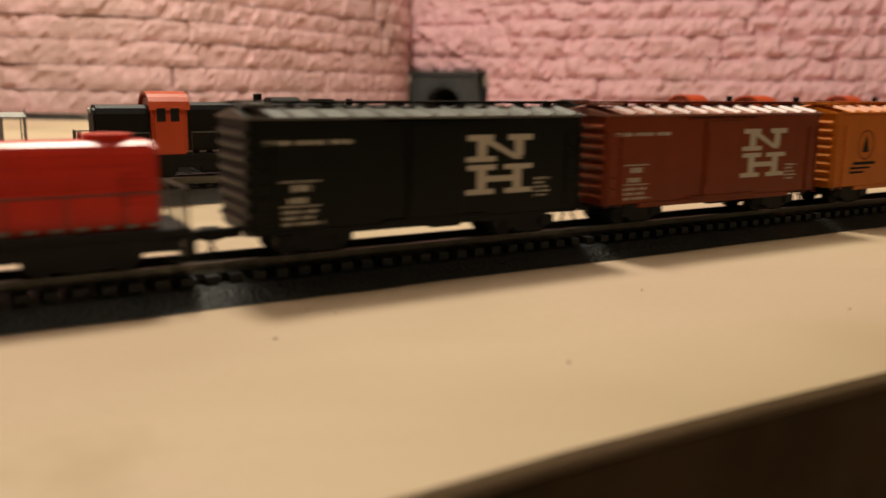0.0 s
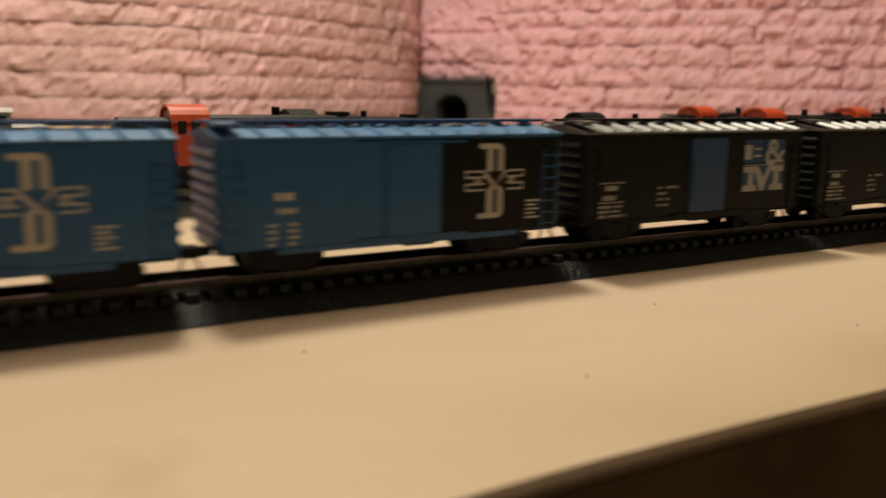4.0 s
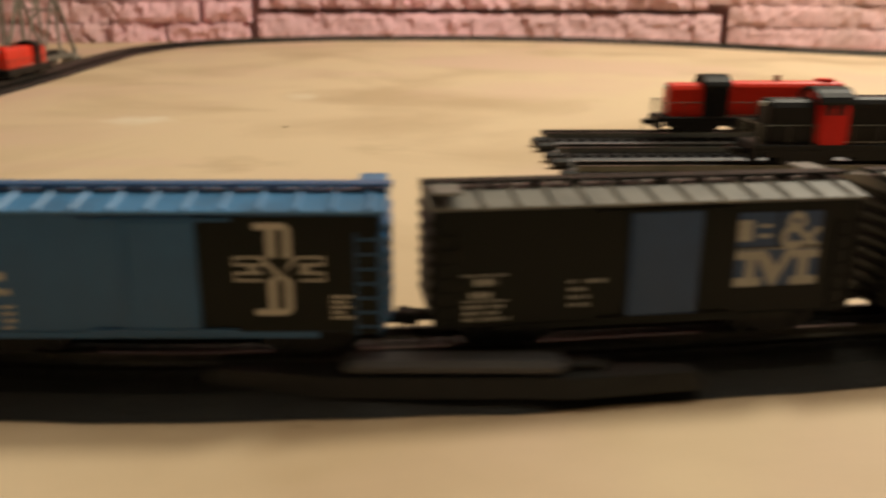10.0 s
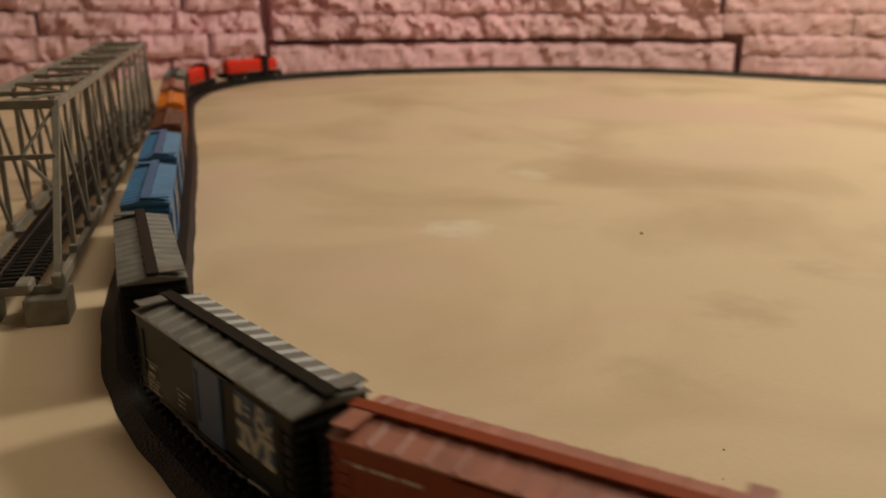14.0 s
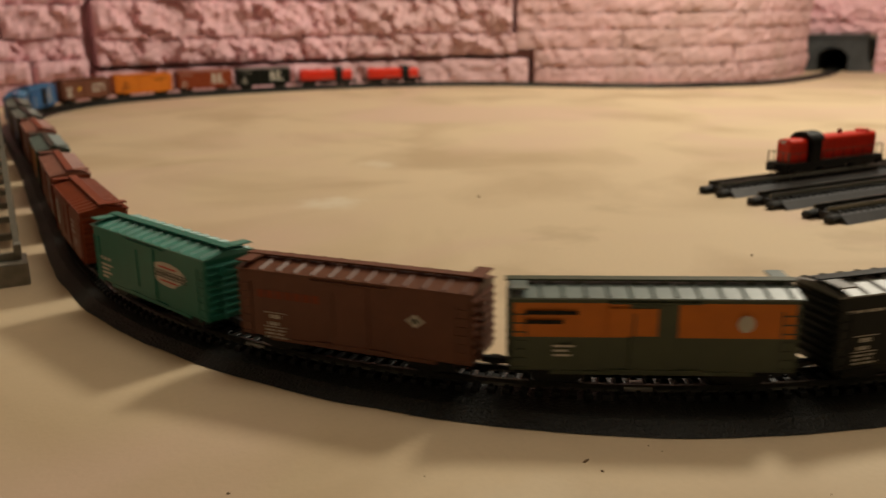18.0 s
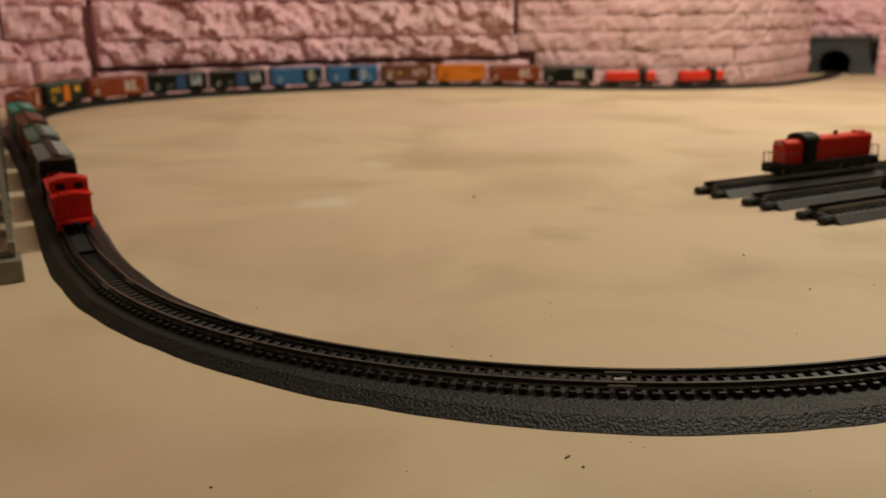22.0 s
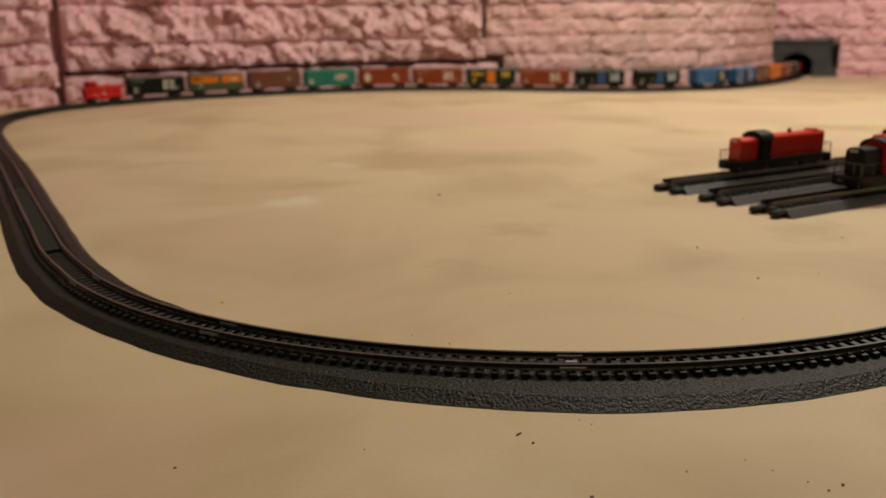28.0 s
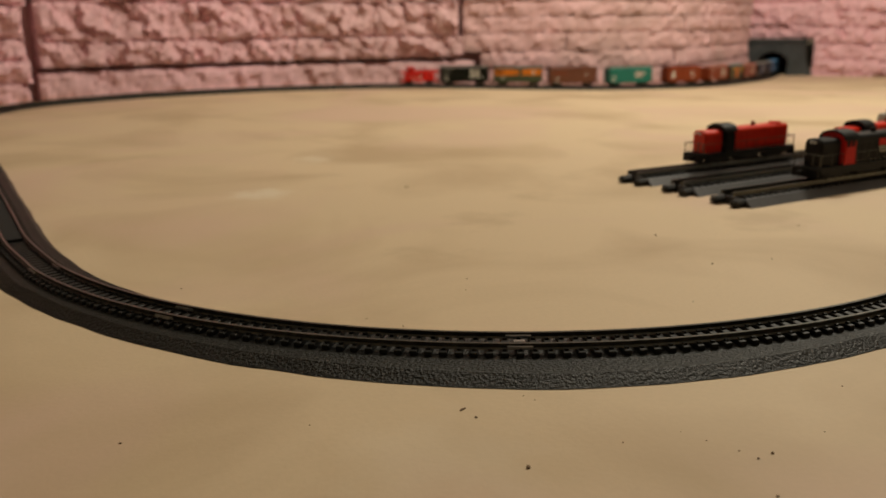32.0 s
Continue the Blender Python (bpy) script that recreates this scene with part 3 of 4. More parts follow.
def emblem_bm_bars(u, v, w, h):
    """The two outlined cross bars of the tall emblem."""
    out = []
    for c in (0.385, 0.465, 0.555, 0.635):
        for a, b in ((0.0, 0.33), (0.72, 1.0)):
            out.append(rect(u + a * w, u + b * w, v + (c - 0.011) * h, v + (c + 0.011) * h))
    for c in (0.385, 0.555):
        for a in (0.0, 0.98):
            out.append(rect(u + a * w, u + (a + 0.022) * w, v + c * h, v + (c + 0.08) * h))
    for a in (0.16, 0.20, 0.24, 0.74, 0.78, 0.82):
        out.append(rect(u + a * w, u + (a + 0.022) * w, v + 0.475 * h, v + 0.545 * h))
    return out


def boxcar(name, label, body="oxide", roof=None, door=None, left=None, right=None, band=None, ends=None, paint=(), door_u=0.0002):
    """A forty-foot boxcar. left, right: other paint beside the door; band: paint of the upper half; paint: (material, polygons)."""
    t = thing(name, label, "boxcar", "cars of the moving train")
    H, W = 0.0411, 0.0098          # half length, half width
    Z0, Z1 = 0.0056, 0.0276
    roof, door, ends = roof or body, door or body, ends or body
    sh = part("body", boxed(-H + 0.0009, H - 0.0009, -W, W, Z0, Z1, 0.0003), body, t)
    # side panels: rivet seams and the sill
    bm = bmesh.new()
    for s in (1, -1):
        box(bm, -0.029, 0.029, min(s * W, s * (W - 0.0006)), max(s * W, s * (W - 0.0006)), Z0 - 0.0011, Z0 + 0.0001)
    part("side_sill", bm, body, t)
    for x0, x1, mat in ((-H + 0.001, door_u - 0.0066, left), (door_u + 0.0066, H - 0.001, right)):
        if mat:
            for side in (1, -1):
                part("painted_panel", both_sides(bmesh.new(), [rect(x0, x1, Z0 + 0.0002, Z1 - 0.0005)], W, 0.00012, (side,)), mat, t)
    if band:
        for side in (1, -1):
            part("painted_band", both_sides(bmesh.new(), [rect(-H + 0.0016, H - 0.0016, 0.0161, Z1 - 0.0012)], W, 0.00006, (side,)), band, t, "orange upper band")
    # doors with their tracks
    for s in (1, -1):
        y0, y1 = sorted((s * (W - 0.0002), s * (W + 0.0005)))
        cx = -s * door_u
        d = part("door", boxed(cx - 0.0068, cx + 0.0068, y0, y1, Z0 + 0.0008, Z1 - 0.0014, 0.0001), door, t)
        xe = cx + s * 0.0060
        part("door_latch", boxed(min(xe, xe - s * 0.0007), max(xe, xe - s * 0.0007), *sorted((s * (W + 0.0005), s * (W + 0.0008))), Z0 + 0.004, Z1 - 0.004), door, d)
        ya, yb = sorted((s * (W - 0.0001), s * (W + 0.0007)))
        bm = boxed(cx - 0.0130, cx + 0.0130, ya, yb, Z1 - 0.0013, Z1 - 0.0008)
        part("door_track", bm, body, t)
        bm = boxed(cx - 0.0135, cx + 0.0125, ya, yb, Z0 + 0.0003, Z0 + 0.0008)
        part("door_rail", bm, body, t)
    # pressed ends
    for s in (1, -1):
        bm = boxed(*sorted((s * (H - 0.001), s * (H - 0.0004))), -W + 0.0003, W - 0.0003, Z0, Z1 + 0.0006, 0.0002)
        ew = part("end_wall", bm, ends, t)
        for k in range(8):
            z = Z0 + 0.0022 + k * 0.00245
            part("end_rib", cylinder(bmesh.new(), (s * (H - 0.0004), -W + 0.0008, z), (s * (H - 0.0004), W - 0.0008, z), 0.00075, 6), ends, ew)
    # roof: two slopes with raised ribs, then the running board
    bm = bmesh.new()
    prof = [(-W - 0.0004, Z1 - 0.0001), (-W - 0.0004, Z1 + 0.0004), (-0.001, Z1 + 0.0020), (0.001, Z1 + 0.0020), (W + 0.0004, Z1 + 0.0004), (W + 0.0004, Z1 - 0.0001)]
    a = [bm.verts.new((-H, y, z)) for y, z in prof]
    b = [bm.verts.new((H, y, z)) for y, z in prof]
    bm.faces.new(a)
    bm.faces.new(b[::-1])
    for i in range(6):
        k = (i + 1) % 6
        bm.faces.new((a[i], b[i], b[k], a[k]))
    bmesh.ops.recalc_face_normals(bm, faces=bm.faces)
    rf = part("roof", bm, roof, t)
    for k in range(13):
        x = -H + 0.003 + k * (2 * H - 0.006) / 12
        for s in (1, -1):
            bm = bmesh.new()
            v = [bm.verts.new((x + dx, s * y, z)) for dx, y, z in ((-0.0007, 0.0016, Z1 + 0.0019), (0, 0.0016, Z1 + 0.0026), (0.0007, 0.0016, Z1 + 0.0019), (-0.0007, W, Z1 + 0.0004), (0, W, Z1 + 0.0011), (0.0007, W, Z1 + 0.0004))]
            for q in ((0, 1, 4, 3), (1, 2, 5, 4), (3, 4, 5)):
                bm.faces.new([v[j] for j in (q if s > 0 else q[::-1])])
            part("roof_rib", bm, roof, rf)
    bm = boxed(-H - 0.0008, H + 0.0008, -0.0018, 0.0018, Z1 + 0.0028, Z1 + 0.0034)
    for k in range(10):
        x = -H + 0.004 + k * (2 * H - 0.008) / 9
        box(bm, x - 0.0003, x + 0.0003, -0.0020, 0.0020, Z1 + 0.0019, Z1 + 0.0029)
    part("running_board", bm, body, t)
    for s in (1, -1):
        bm = boxed(*sorted((s * (H - 0.0055), s * (H - 0.0005))), *sorted((s * 0.0020, s * (W - 0.0002))), Z1 + 0.0026, Z1 + 0.0031)
        part("lateral_board", bm, roof, t)
    # ladders and the brake wheel
    for s in (1, -1):
        for e in (1, -1):
            bm = bmesh.new()
            x = e * (H - 0.0032)
            y = s * (W + 0.0002)
            for k in range(7):
                z = Z0 + 0.0010 + k * 0.0027
                box(bm, x - 0.0020, x + 0.0020, y - 0.00012, y + 0.00012, z, z + 0.0003)
            for dx in (-0.0020, 0.0020):
                box(bm, x + dx - 0.00015, x + dx + 0.00015, y - 0.00015, y + 0.00015, Z0 - 0.0006, Z0 + 0.0185)
            part("ladder", bm, body, t)
    bm = bmesh.new()
    cylinder(bm, (-H - 0.0008, 0.0035, Z1 - 0.0045), (-H - 0.0002, 0.0035, Z1 - 0.0045), 0.0019, 12)
    cylinder(bm, (-H - 0.0004, 0.0035, Z0), (-H - 0.0004, 0.0035, Z1 - 0.004), 0.0003, 5)
    part("brake_wheel", bm, ends, t)
    # underframe
    bm = boxed(-H + 0.002, H - 0.002, -0.0012, 0.0012, 0.0036, Z0)
    box(bm, -0.010, -0.002, 0.002, 0.0050, 0.0030, Z0, 0.0003)
    box(bm, 0.004, 0.009, -0.0056, -0.002, 0.0032, Z0, 0.0003)
    box(bm, -H + 0.001, H - 0.001, -W + 0.0008, W - 0.0008, Z0 - 0.0006, Z0 + 0.0002)
    part("underframe", bm, "black", t)
    truck(t, 0.0265)
    truck(t, -0.0265)
    coupler(t, H)
    coupler(t, -H)
    for mat, polys in paint:
        shifted = sorted([[(u - 0.0033, 0.0007 + Z0 + (v - Z0) * (Z1 - Z0) / 0.0202) for u, v in poly] for poly in polys], key=lambda q: min(p[0] for p in q))
        blocks, reach = [], -1.0
        for poly in shifted:      # one part for each block of lettering along the side
            if min(p[0] for p in poly) > reach + 0.0028:
                blocks.append([])
            blocks[-1].append(poly)
            reach = max([reach] + [p[0] for p in poly]) if len(blocks[-1]) > 1 else max(p[0] for p in poly)
        for side, block in itertools.product((1, -1), blocks):
            part("lettering", both_sides(bmesh.new(), block, W, 0.0008 if mat.endswith("_door") else 0.00026 if mat.endswith("_top") else 0.00018, (side,)), mat.replace("_door", "").replace("_top", ""), t)
    return t


def small_print(u, v, w, h, k=0):
    """A line of lettering too small to read: short bars with gaps between the words."""
    out, x, i = [], u, k
    while x < u + w:
        e = min(x + h * (0.9, 1.3, 0.7, 1.1)[i % 4], u + w)
        out.append(rect(x, e, v, v + h))
        x = e + h * (1.6 if i % 5 == 4 else 0.45)
        i += 1
    return out


def data_bars(u=-0.030, v=0.0118):
    out = [rect(u, u + 0.0085, v + 0.0021, v + 0.00232), rect(u, u + 0.0085, v - 0.0024, v - 0.00218)]
    out += small_print(u + 0.0024, v + 0.0004, 0.0040, 0.0012) + small_print(u + 0.0016, v - 0.0018, 0.0056, 0.0011, 2)
    for i in range(3):
        out += small_print(u + 0.0004, v - 0.0036 - 0.0011 * i, (0.0076, 0.0066, 0.0090)[i], 0.0006, i)
    return out


def small_bars(u=0.0290, v=0.0085):
    return [q for i in range(5) for q in small_print(u, v - 0.0009 * i, (0.0045, 0.0032, 0.0038)[i % 3], 0.0005, i)]


CARS = []


def nh_paint():
    return [("white", emblem_nh(0.0112, 0.0095, 0.0180, 0.0122) + data_bars(-0.0315) + small_bars(0.0300, 0.0120) + small_print(-0.0345, 0.0206, 0.0185, 0.0008))]


def bandm_paint():
    """A square of four blocks: thick white strokes over blue ones."""
    u, v, w, h = 0.0194, 0.0100, 0.0166, 0.0132

    def q(a, b, c, d):
        return rect(u + a * w, u + b * w, v + c * h, v + d * h)

    def p(*pts):
        return [(u + a * w, v + b * h) for a, b in pts]
    white = [q(0.0, 0.17, 0.62, 0.90), q(0.24, 0.40, 0.66, 0.71), q(0.24, 0.40, 0.80, 0.84), q(0.0, 1.0, 0.500, 0.515), q(0.0, 0.33, 0.0, 0.12), q(0.0, 0.30, 0.37, 0.48), q(0.13, 0.24, 0.12, 0.37),
             p((0.22, 0.48), (0.36, 0.48), (0.56, 0.16), (0.50, 0.0), (0.44, 0.0)), p((0.50, 0.0), (0.56, 0.16), (0.72, 0.48), (0.60, 0.48), (0.46, 0.16)),
             q(0.76, 0.88, 0.12, 0.37), q(0.70, 1.0, 0.37, 0.48), q(0.68, 1.0, 0.0, 0.12)]
    white += [p((0.56, 0.86), (0.66, 0.86), (1.0, 0.54), (0.88, 0.54)), p((0.94, 0.80), (1.0, 0.76), (0.82, 0.54), (0.74, 0.54))]
    white += [[(x, y) for x, y in s] for s in arc(u + 0.69 * w, v + 0.86 * h, 0.0007, 0.0019, -40, 220, 10)]
    white += [[(x, y) for x, y in s] for s in arc(u + 0.66 * w, v + 0.66 * h, 0.0010, 0.0024, 60, 330, 10)]
    blue = [q(0.0, 0.46, 0.54, 1.0), q(0.50, 1.0, 0.54, 1.0), q(0.0, 1.0, 0.0, 0.50)]
    return [("dullblue", blue), ("pale_top", white + data_bars(-0.0325) + small_print(-0.0125, 0.0120, 0.0012, 0.0006) + small_print(-0.0095, 0.0120, 0.0042, 0.0006) + small_print(-0.0125, 0.0106, 0.0040, 0.0006, 1) + small_print(-0.0125, 0.0092, 0.0040, 0.0006, 2) + small_print(-0.0125, 0.0078, 0.0040, 0.0006, 3))]


def build_train():
    def emb(u):
        return [("white", emblem_bm(u + 0.0012, 0.0080, 0.0158, 0.0156) + emblem_bm_bars(u + 0.0012, 0.0080, 0.0158, 0.0156) + bars(5, u + 0.0180, 0.0110, 0.0040, 0.0004, 0.0009) + small_print(-0.0262, 0.0140, 0.0042, 0.0014) + small_print(-0.0258, 0.0115, 0.0040, 0.0011, 2) + [q for i in range(4) for a in (-0.0280, -0.0236) for q in small_print(a, 0.0092 - 0.0012 * i, 0.0022, 0.0006, i)])]
    CARS.append(road_switcher("diesel_locomotive", "bright red diesel road switcher with black cab leading the train", "red", "red", "black"))
    CARS.append(road_switcher("diesel_locomotive", "bright red diesel road switcher coupled as second engine", "red", "red", "black"))
    CARS.append(boxcar("boxcar", "black boxcar with a large white slab emblem", "carblack", roof="sheen_grey", paint=nh_paint()))
    CARS.append(boxcar("boxcar", "red oxide boxcar with a large white slab emblem", "oxide", roof="sheen_pink", paint=nh_paint()))
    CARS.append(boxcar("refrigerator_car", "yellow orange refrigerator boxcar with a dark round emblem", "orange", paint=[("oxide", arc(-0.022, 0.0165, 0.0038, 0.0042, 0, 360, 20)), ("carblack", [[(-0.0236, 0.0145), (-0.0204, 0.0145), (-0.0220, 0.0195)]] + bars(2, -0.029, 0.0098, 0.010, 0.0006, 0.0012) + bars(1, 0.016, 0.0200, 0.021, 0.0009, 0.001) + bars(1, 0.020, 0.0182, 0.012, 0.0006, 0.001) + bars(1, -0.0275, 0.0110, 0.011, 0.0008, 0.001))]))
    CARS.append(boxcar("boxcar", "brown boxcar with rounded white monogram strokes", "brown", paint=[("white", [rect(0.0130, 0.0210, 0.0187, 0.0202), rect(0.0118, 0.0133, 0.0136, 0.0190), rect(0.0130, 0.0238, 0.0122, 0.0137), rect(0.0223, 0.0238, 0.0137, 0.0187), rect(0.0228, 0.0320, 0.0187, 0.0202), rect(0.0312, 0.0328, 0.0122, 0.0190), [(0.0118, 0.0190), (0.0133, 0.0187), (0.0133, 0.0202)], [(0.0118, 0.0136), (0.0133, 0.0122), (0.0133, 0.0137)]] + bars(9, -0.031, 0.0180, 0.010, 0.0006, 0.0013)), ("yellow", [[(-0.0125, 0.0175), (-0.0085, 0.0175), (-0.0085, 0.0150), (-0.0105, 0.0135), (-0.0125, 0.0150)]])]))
    CARS.append(boxcar("boxcar", "bright blue boxcar with a black door and white emblem", "blue", roof="sheen_blue", door="carblack", paint=emb(0.0112)))
    CARS.append(boxcar("boxcar", "bright blue boxcar painted black beside its blue door", "blue", roof="sheen_blue", right="carblack", door_u=0.0014, paint=emb(0.0166)))
    CARS.append(boxcar("boxcar", "black boxcar with a blue door and white block emblem", "carblack", roof="sheen_grey", door="dullblue", door_u=0.0022, paint=bandm_paint()))
    CARS.append(boxcar("boxcar", "black boxcar with a blue door and white block emblem", "carblack", roof="sheen_grey", door="dullblue", door_u=0.0022, paint=bandm_paint()))
    CARS.append(boxcar("boxcar", "red oxide boxcar with a large white slab emblem", "oxide", roof="sheen_pink", paint=nh_paint()))
    m = [(0.0, 0.08, 0, 1), (0.26, 0.34, 0, 1), (0.42, 0.50, 0, 1), (0.50, 0.64, 0.80, 1), (0.50, 0.62, 0.42, 0.60), (0.50, 0.64, 0, 0.2), (0.72, 0.80, 0.08, 0.92), (0.78, 1.0, 0.80, 1), (0.78, 1.0, 0, 0.2), (0.93, 1.0, 0.2, 0.36), (0.93, 1.0, 0.64, 0.8)]
    m = [rect(-0.0285 + 0.0192 * p, -0.0285 + 0.0192 * q, 0.0170 + 0.0054 * c, 0.0170 + 0.0054 * d) for p, q, c, d in m]
    m += [[(-0.0285, 0.0224), (-0.0266, 0.0224), (-0.0246, 0.0188), (-0.0258, 0.0188)], [(-0.0258, 0.0188), (-0.0246, 0.0188), (-0.0222, 0.0224), (-0.0238, 0.0224)]]
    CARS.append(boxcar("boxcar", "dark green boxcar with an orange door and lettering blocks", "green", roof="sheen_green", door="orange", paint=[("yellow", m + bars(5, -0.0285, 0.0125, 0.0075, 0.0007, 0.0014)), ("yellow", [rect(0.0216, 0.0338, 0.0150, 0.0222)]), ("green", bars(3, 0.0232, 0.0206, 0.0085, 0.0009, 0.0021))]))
    CARS.append(boxcar("boxcar", "red oxide boxcar with a large white slab emblem", "oxide", roof="sheen_pink", paint=nh_paint()))
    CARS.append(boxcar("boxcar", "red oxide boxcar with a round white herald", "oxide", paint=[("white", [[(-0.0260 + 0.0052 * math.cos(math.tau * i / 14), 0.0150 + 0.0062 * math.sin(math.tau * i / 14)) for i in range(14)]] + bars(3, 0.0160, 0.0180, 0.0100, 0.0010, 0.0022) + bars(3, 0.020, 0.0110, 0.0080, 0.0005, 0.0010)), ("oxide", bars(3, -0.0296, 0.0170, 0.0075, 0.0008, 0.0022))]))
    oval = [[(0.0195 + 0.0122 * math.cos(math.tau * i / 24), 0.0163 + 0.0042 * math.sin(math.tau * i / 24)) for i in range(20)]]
    CARS.append(boxcar("boxcar", "teal green boxcar with a pale oval herald", "teal", roof="sheen_teal", paint=[("white", oval + [rect(-0.0330 + 0.0032 * i, -0.0308 + 0.0032 * i, 0.0134, 0.0146) for i in range(3)] + bars(4, -0.0330, 0.0112, 0.0095, 0.0008, 0.0015)), ("carblack_top", [rect(0.0068, 0.0322, 0.0172, 0.0175), rect(0.0068, 0.0322, 0.0151, 0.0154)] + [rect(0.0085 + 0.0026 * i, 0.0103 + 0.0026 * i, 0.0157, 0.0169) for i in range(9)]), ("caboose_red_top", [rect(0.0135, 0.0255, 0.0184, 0.0189), rect(0.0135, 0.0255, 0.0137, 0.0142)])]))
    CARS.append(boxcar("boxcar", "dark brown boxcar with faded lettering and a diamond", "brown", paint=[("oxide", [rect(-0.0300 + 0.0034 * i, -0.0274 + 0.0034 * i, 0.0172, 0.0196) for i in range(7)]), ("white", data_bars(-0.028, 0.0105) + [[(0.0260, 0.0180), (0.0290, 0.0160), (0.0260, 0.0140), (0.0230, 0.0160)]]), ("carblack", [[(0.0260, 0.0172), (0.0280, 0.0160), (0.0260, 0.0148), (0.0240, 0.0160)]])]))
    CARS.append(boxcar("boxcar", "olive green boxcar with an orange upper band", "olive", roof="sheen_green", door="olive", band="orange", paint=[("carblack_door", bars(2, -0.0330, 0.0210, 0.0150, 0.0011, 0.0026)), ("white_door", [[(0.0290 + 0.0024 * math.cos(math.tau * i / 12), 0.0188 + 0.0024 * math.sin(math.tau * i / 12)) for i in range(12)]] + bars(3, -0.0250, 0.0120, 0.0060, 0.0006, 0.0013)), ("orange_door", [rect(-0.0095, 0.0045, 0.0152, 0.0228)])]))
    CARS.append(boxcar("boxcar", "black boxcar with a large white slab emblem", "carblack", roof="sheen_grey", paint=nh_paint()))
    CARS.append(caboose("caboose", "bright red caboose with a cupola ending the train", "caboose_red"))
    for ob in CARS[-1].children_recursive:     # a short car: same parts, closer together
        ob.data.transform(Matrix.Diagonal((0.86, 1.0, 1.05, 1.0)))
        ob.location.x *= 0.86
        ob.location.z *= 1.05


def road_switcher(name, label, hood="red", front="red", cab="black", panel=None, trim="white", group="cars of the moving train"):
    """A hood-type diesel: long hood, cab and short hood over a black frame with walkways and rails."""
    t = thing(name, label, "locomotive", group)
    part("frame", boxed(-0.047, 0.047, -0.0088, 0.0088, 0.0058, 0.0078, 0.0003), "black", t)
    bm = bmesh.new()
    for s in (1, -1):
        box(bm, -0.0445, 0.0445, *sorted((s * 0.0088, s * 0.0082)), 0.0036, 0.0060)
    part("side_sill", bm, "black", t)
    bm = boxed(-0.011, 0.011, -0.0075, 0.0075, 0.0016, 0.0060, 0.0006)
    part("fuel_tank", bm, "black", t)

    def hooded(x0, x1, w, z0, z1, r):
        bm = bmesh.new()
        prof = [(-w, z0), (-w, z1 - r), (-w + r * 0.35, z1 - r * 0.35), (-w + r, z1), (w - r, z1), (w - r * 0.35, z1 - r * 0.35), (w, z1 - r), (w, z0)]
        a = [bm.verts.new((x0, y, z)) for y, z in prof]
        b = [bm.verts.new((x1, y, z)) for y, z in prof]
        bm.faces.new(a)
        bm.faces.new(b[::-1])
        for i in range(len(prof)):
            k = (i + 1) % len(prof)
            bm.faces.new((a[i], b[i], b[k], a[k]))
        bmesh.ops.recalc_face_normals(bm, faces=bm.faces)
        es = [e for e in bm.edges if abs(e.verts[0].co.x - e.verts[1].co.x) < 1e-6]
        bmesh.ops.bevel(bm, geom=es, offset=0.0009, segments=2, affect="EDGES")
        return bm
    lh = part("long_hood", hooded(-0.0420, 0.0150, 0.0060, 0.0078, 0.0238, 0.0022), hood, t)
    part("short_hood", hooded(0.0250, 0.0420, 0.0060, 0.0078, 0.0230, 0.0026), front, t)
    c = part("cab", hooded(0.0145, 0.0255, 0.0085, 0.0078, 0.0232, 0.0030), panel or cab, t)
    bm = bmesh.new()
    ang = [radians(12 + 156 * i / 10) for i in range(11)]
    prof = [(0.0092 * math.cos(a), 0.0205 + 0.0068 * math.sin(a) ** 0.8) for a in ang]
    prof += [(y * 0.93, z - 0.0009) for y, z in prof[::-1]]
    a, b = [[bm.verts.new((x, y, z)) for y, z in prof] for x in (0.0138, 0.0262)]
    for i in range(len(prof)):
        k = (i + 1) % len(prof)
        bm.faces.new((a[i], b[i], b[k], a[k]))
    for i in range(10):
        for r in (a, b):
            bm.faces.new((r[i], r[i + 1], r[20 - i], r[21 - i]))
    bmesh.ops.recalc_face_normals(bm, faces=bm.faces)
    part("cab_roof", bm, cab, t, "arched cab roof")
    part("cab_head", hooded(0.0147, 0.0253, 0.0078, 0.0220, 0.0262, 0.0030), panel or cab, c)
    for s in (1, -1):
        for x in (0.0172, 0.0214):
            part("cab_window", boxed(x, x + 0.0026, *sorted((s * 0.0085, s * 0.0088)), 0.0180, 0.0222), "hole", c)
    for s in (1, -1):
        for k in range(9):
            x = -0.0405 + k * 0.0060
            part("hood_door", boxed(x, x + 0.0052, *sorted((s * 0.0060, s * 0.0062)), 0.0085, 0.0195), hood, lh)
    bm = bmesh.new()
    for s in (1, -1):
        y = s * 0.0062
        for k in range(6):
            z = 0.0120 + k * 0.0011
            box(bm, -0.0400, -0.0350, min(y, y + s * 0.0003), max(y, y + s * 0.0003), z, z + 0.0005)
    part("radiator_louvres", bm, hood, lh)
    bm = bmesh.new()
    cylinder(bm, (-0.0340, 0, 0.0236), (-0.0340, 0, 0.0250), 0.0045, 16)
    part("fan_housing", bm, hood, lh)
    part("exhaust_pipe", cylinder(bmesh.new(), (-0.0110, 0, 0.0236), (-0.0110, 0, 0.0266), 0.0015, 10), "oxide" if hood == "red" else "black", lh)
    for s in (1, -1):
        for y in (-0.0012, 0.0012):
            part("headlight", cylinder(bmesh.new(), (s * 0.0421, y, 0.0212), (s * 0.0427, y, 0.0212), 0.0009, 8), "silver", t, "small silver headlight")
    bm = bmesh.new()
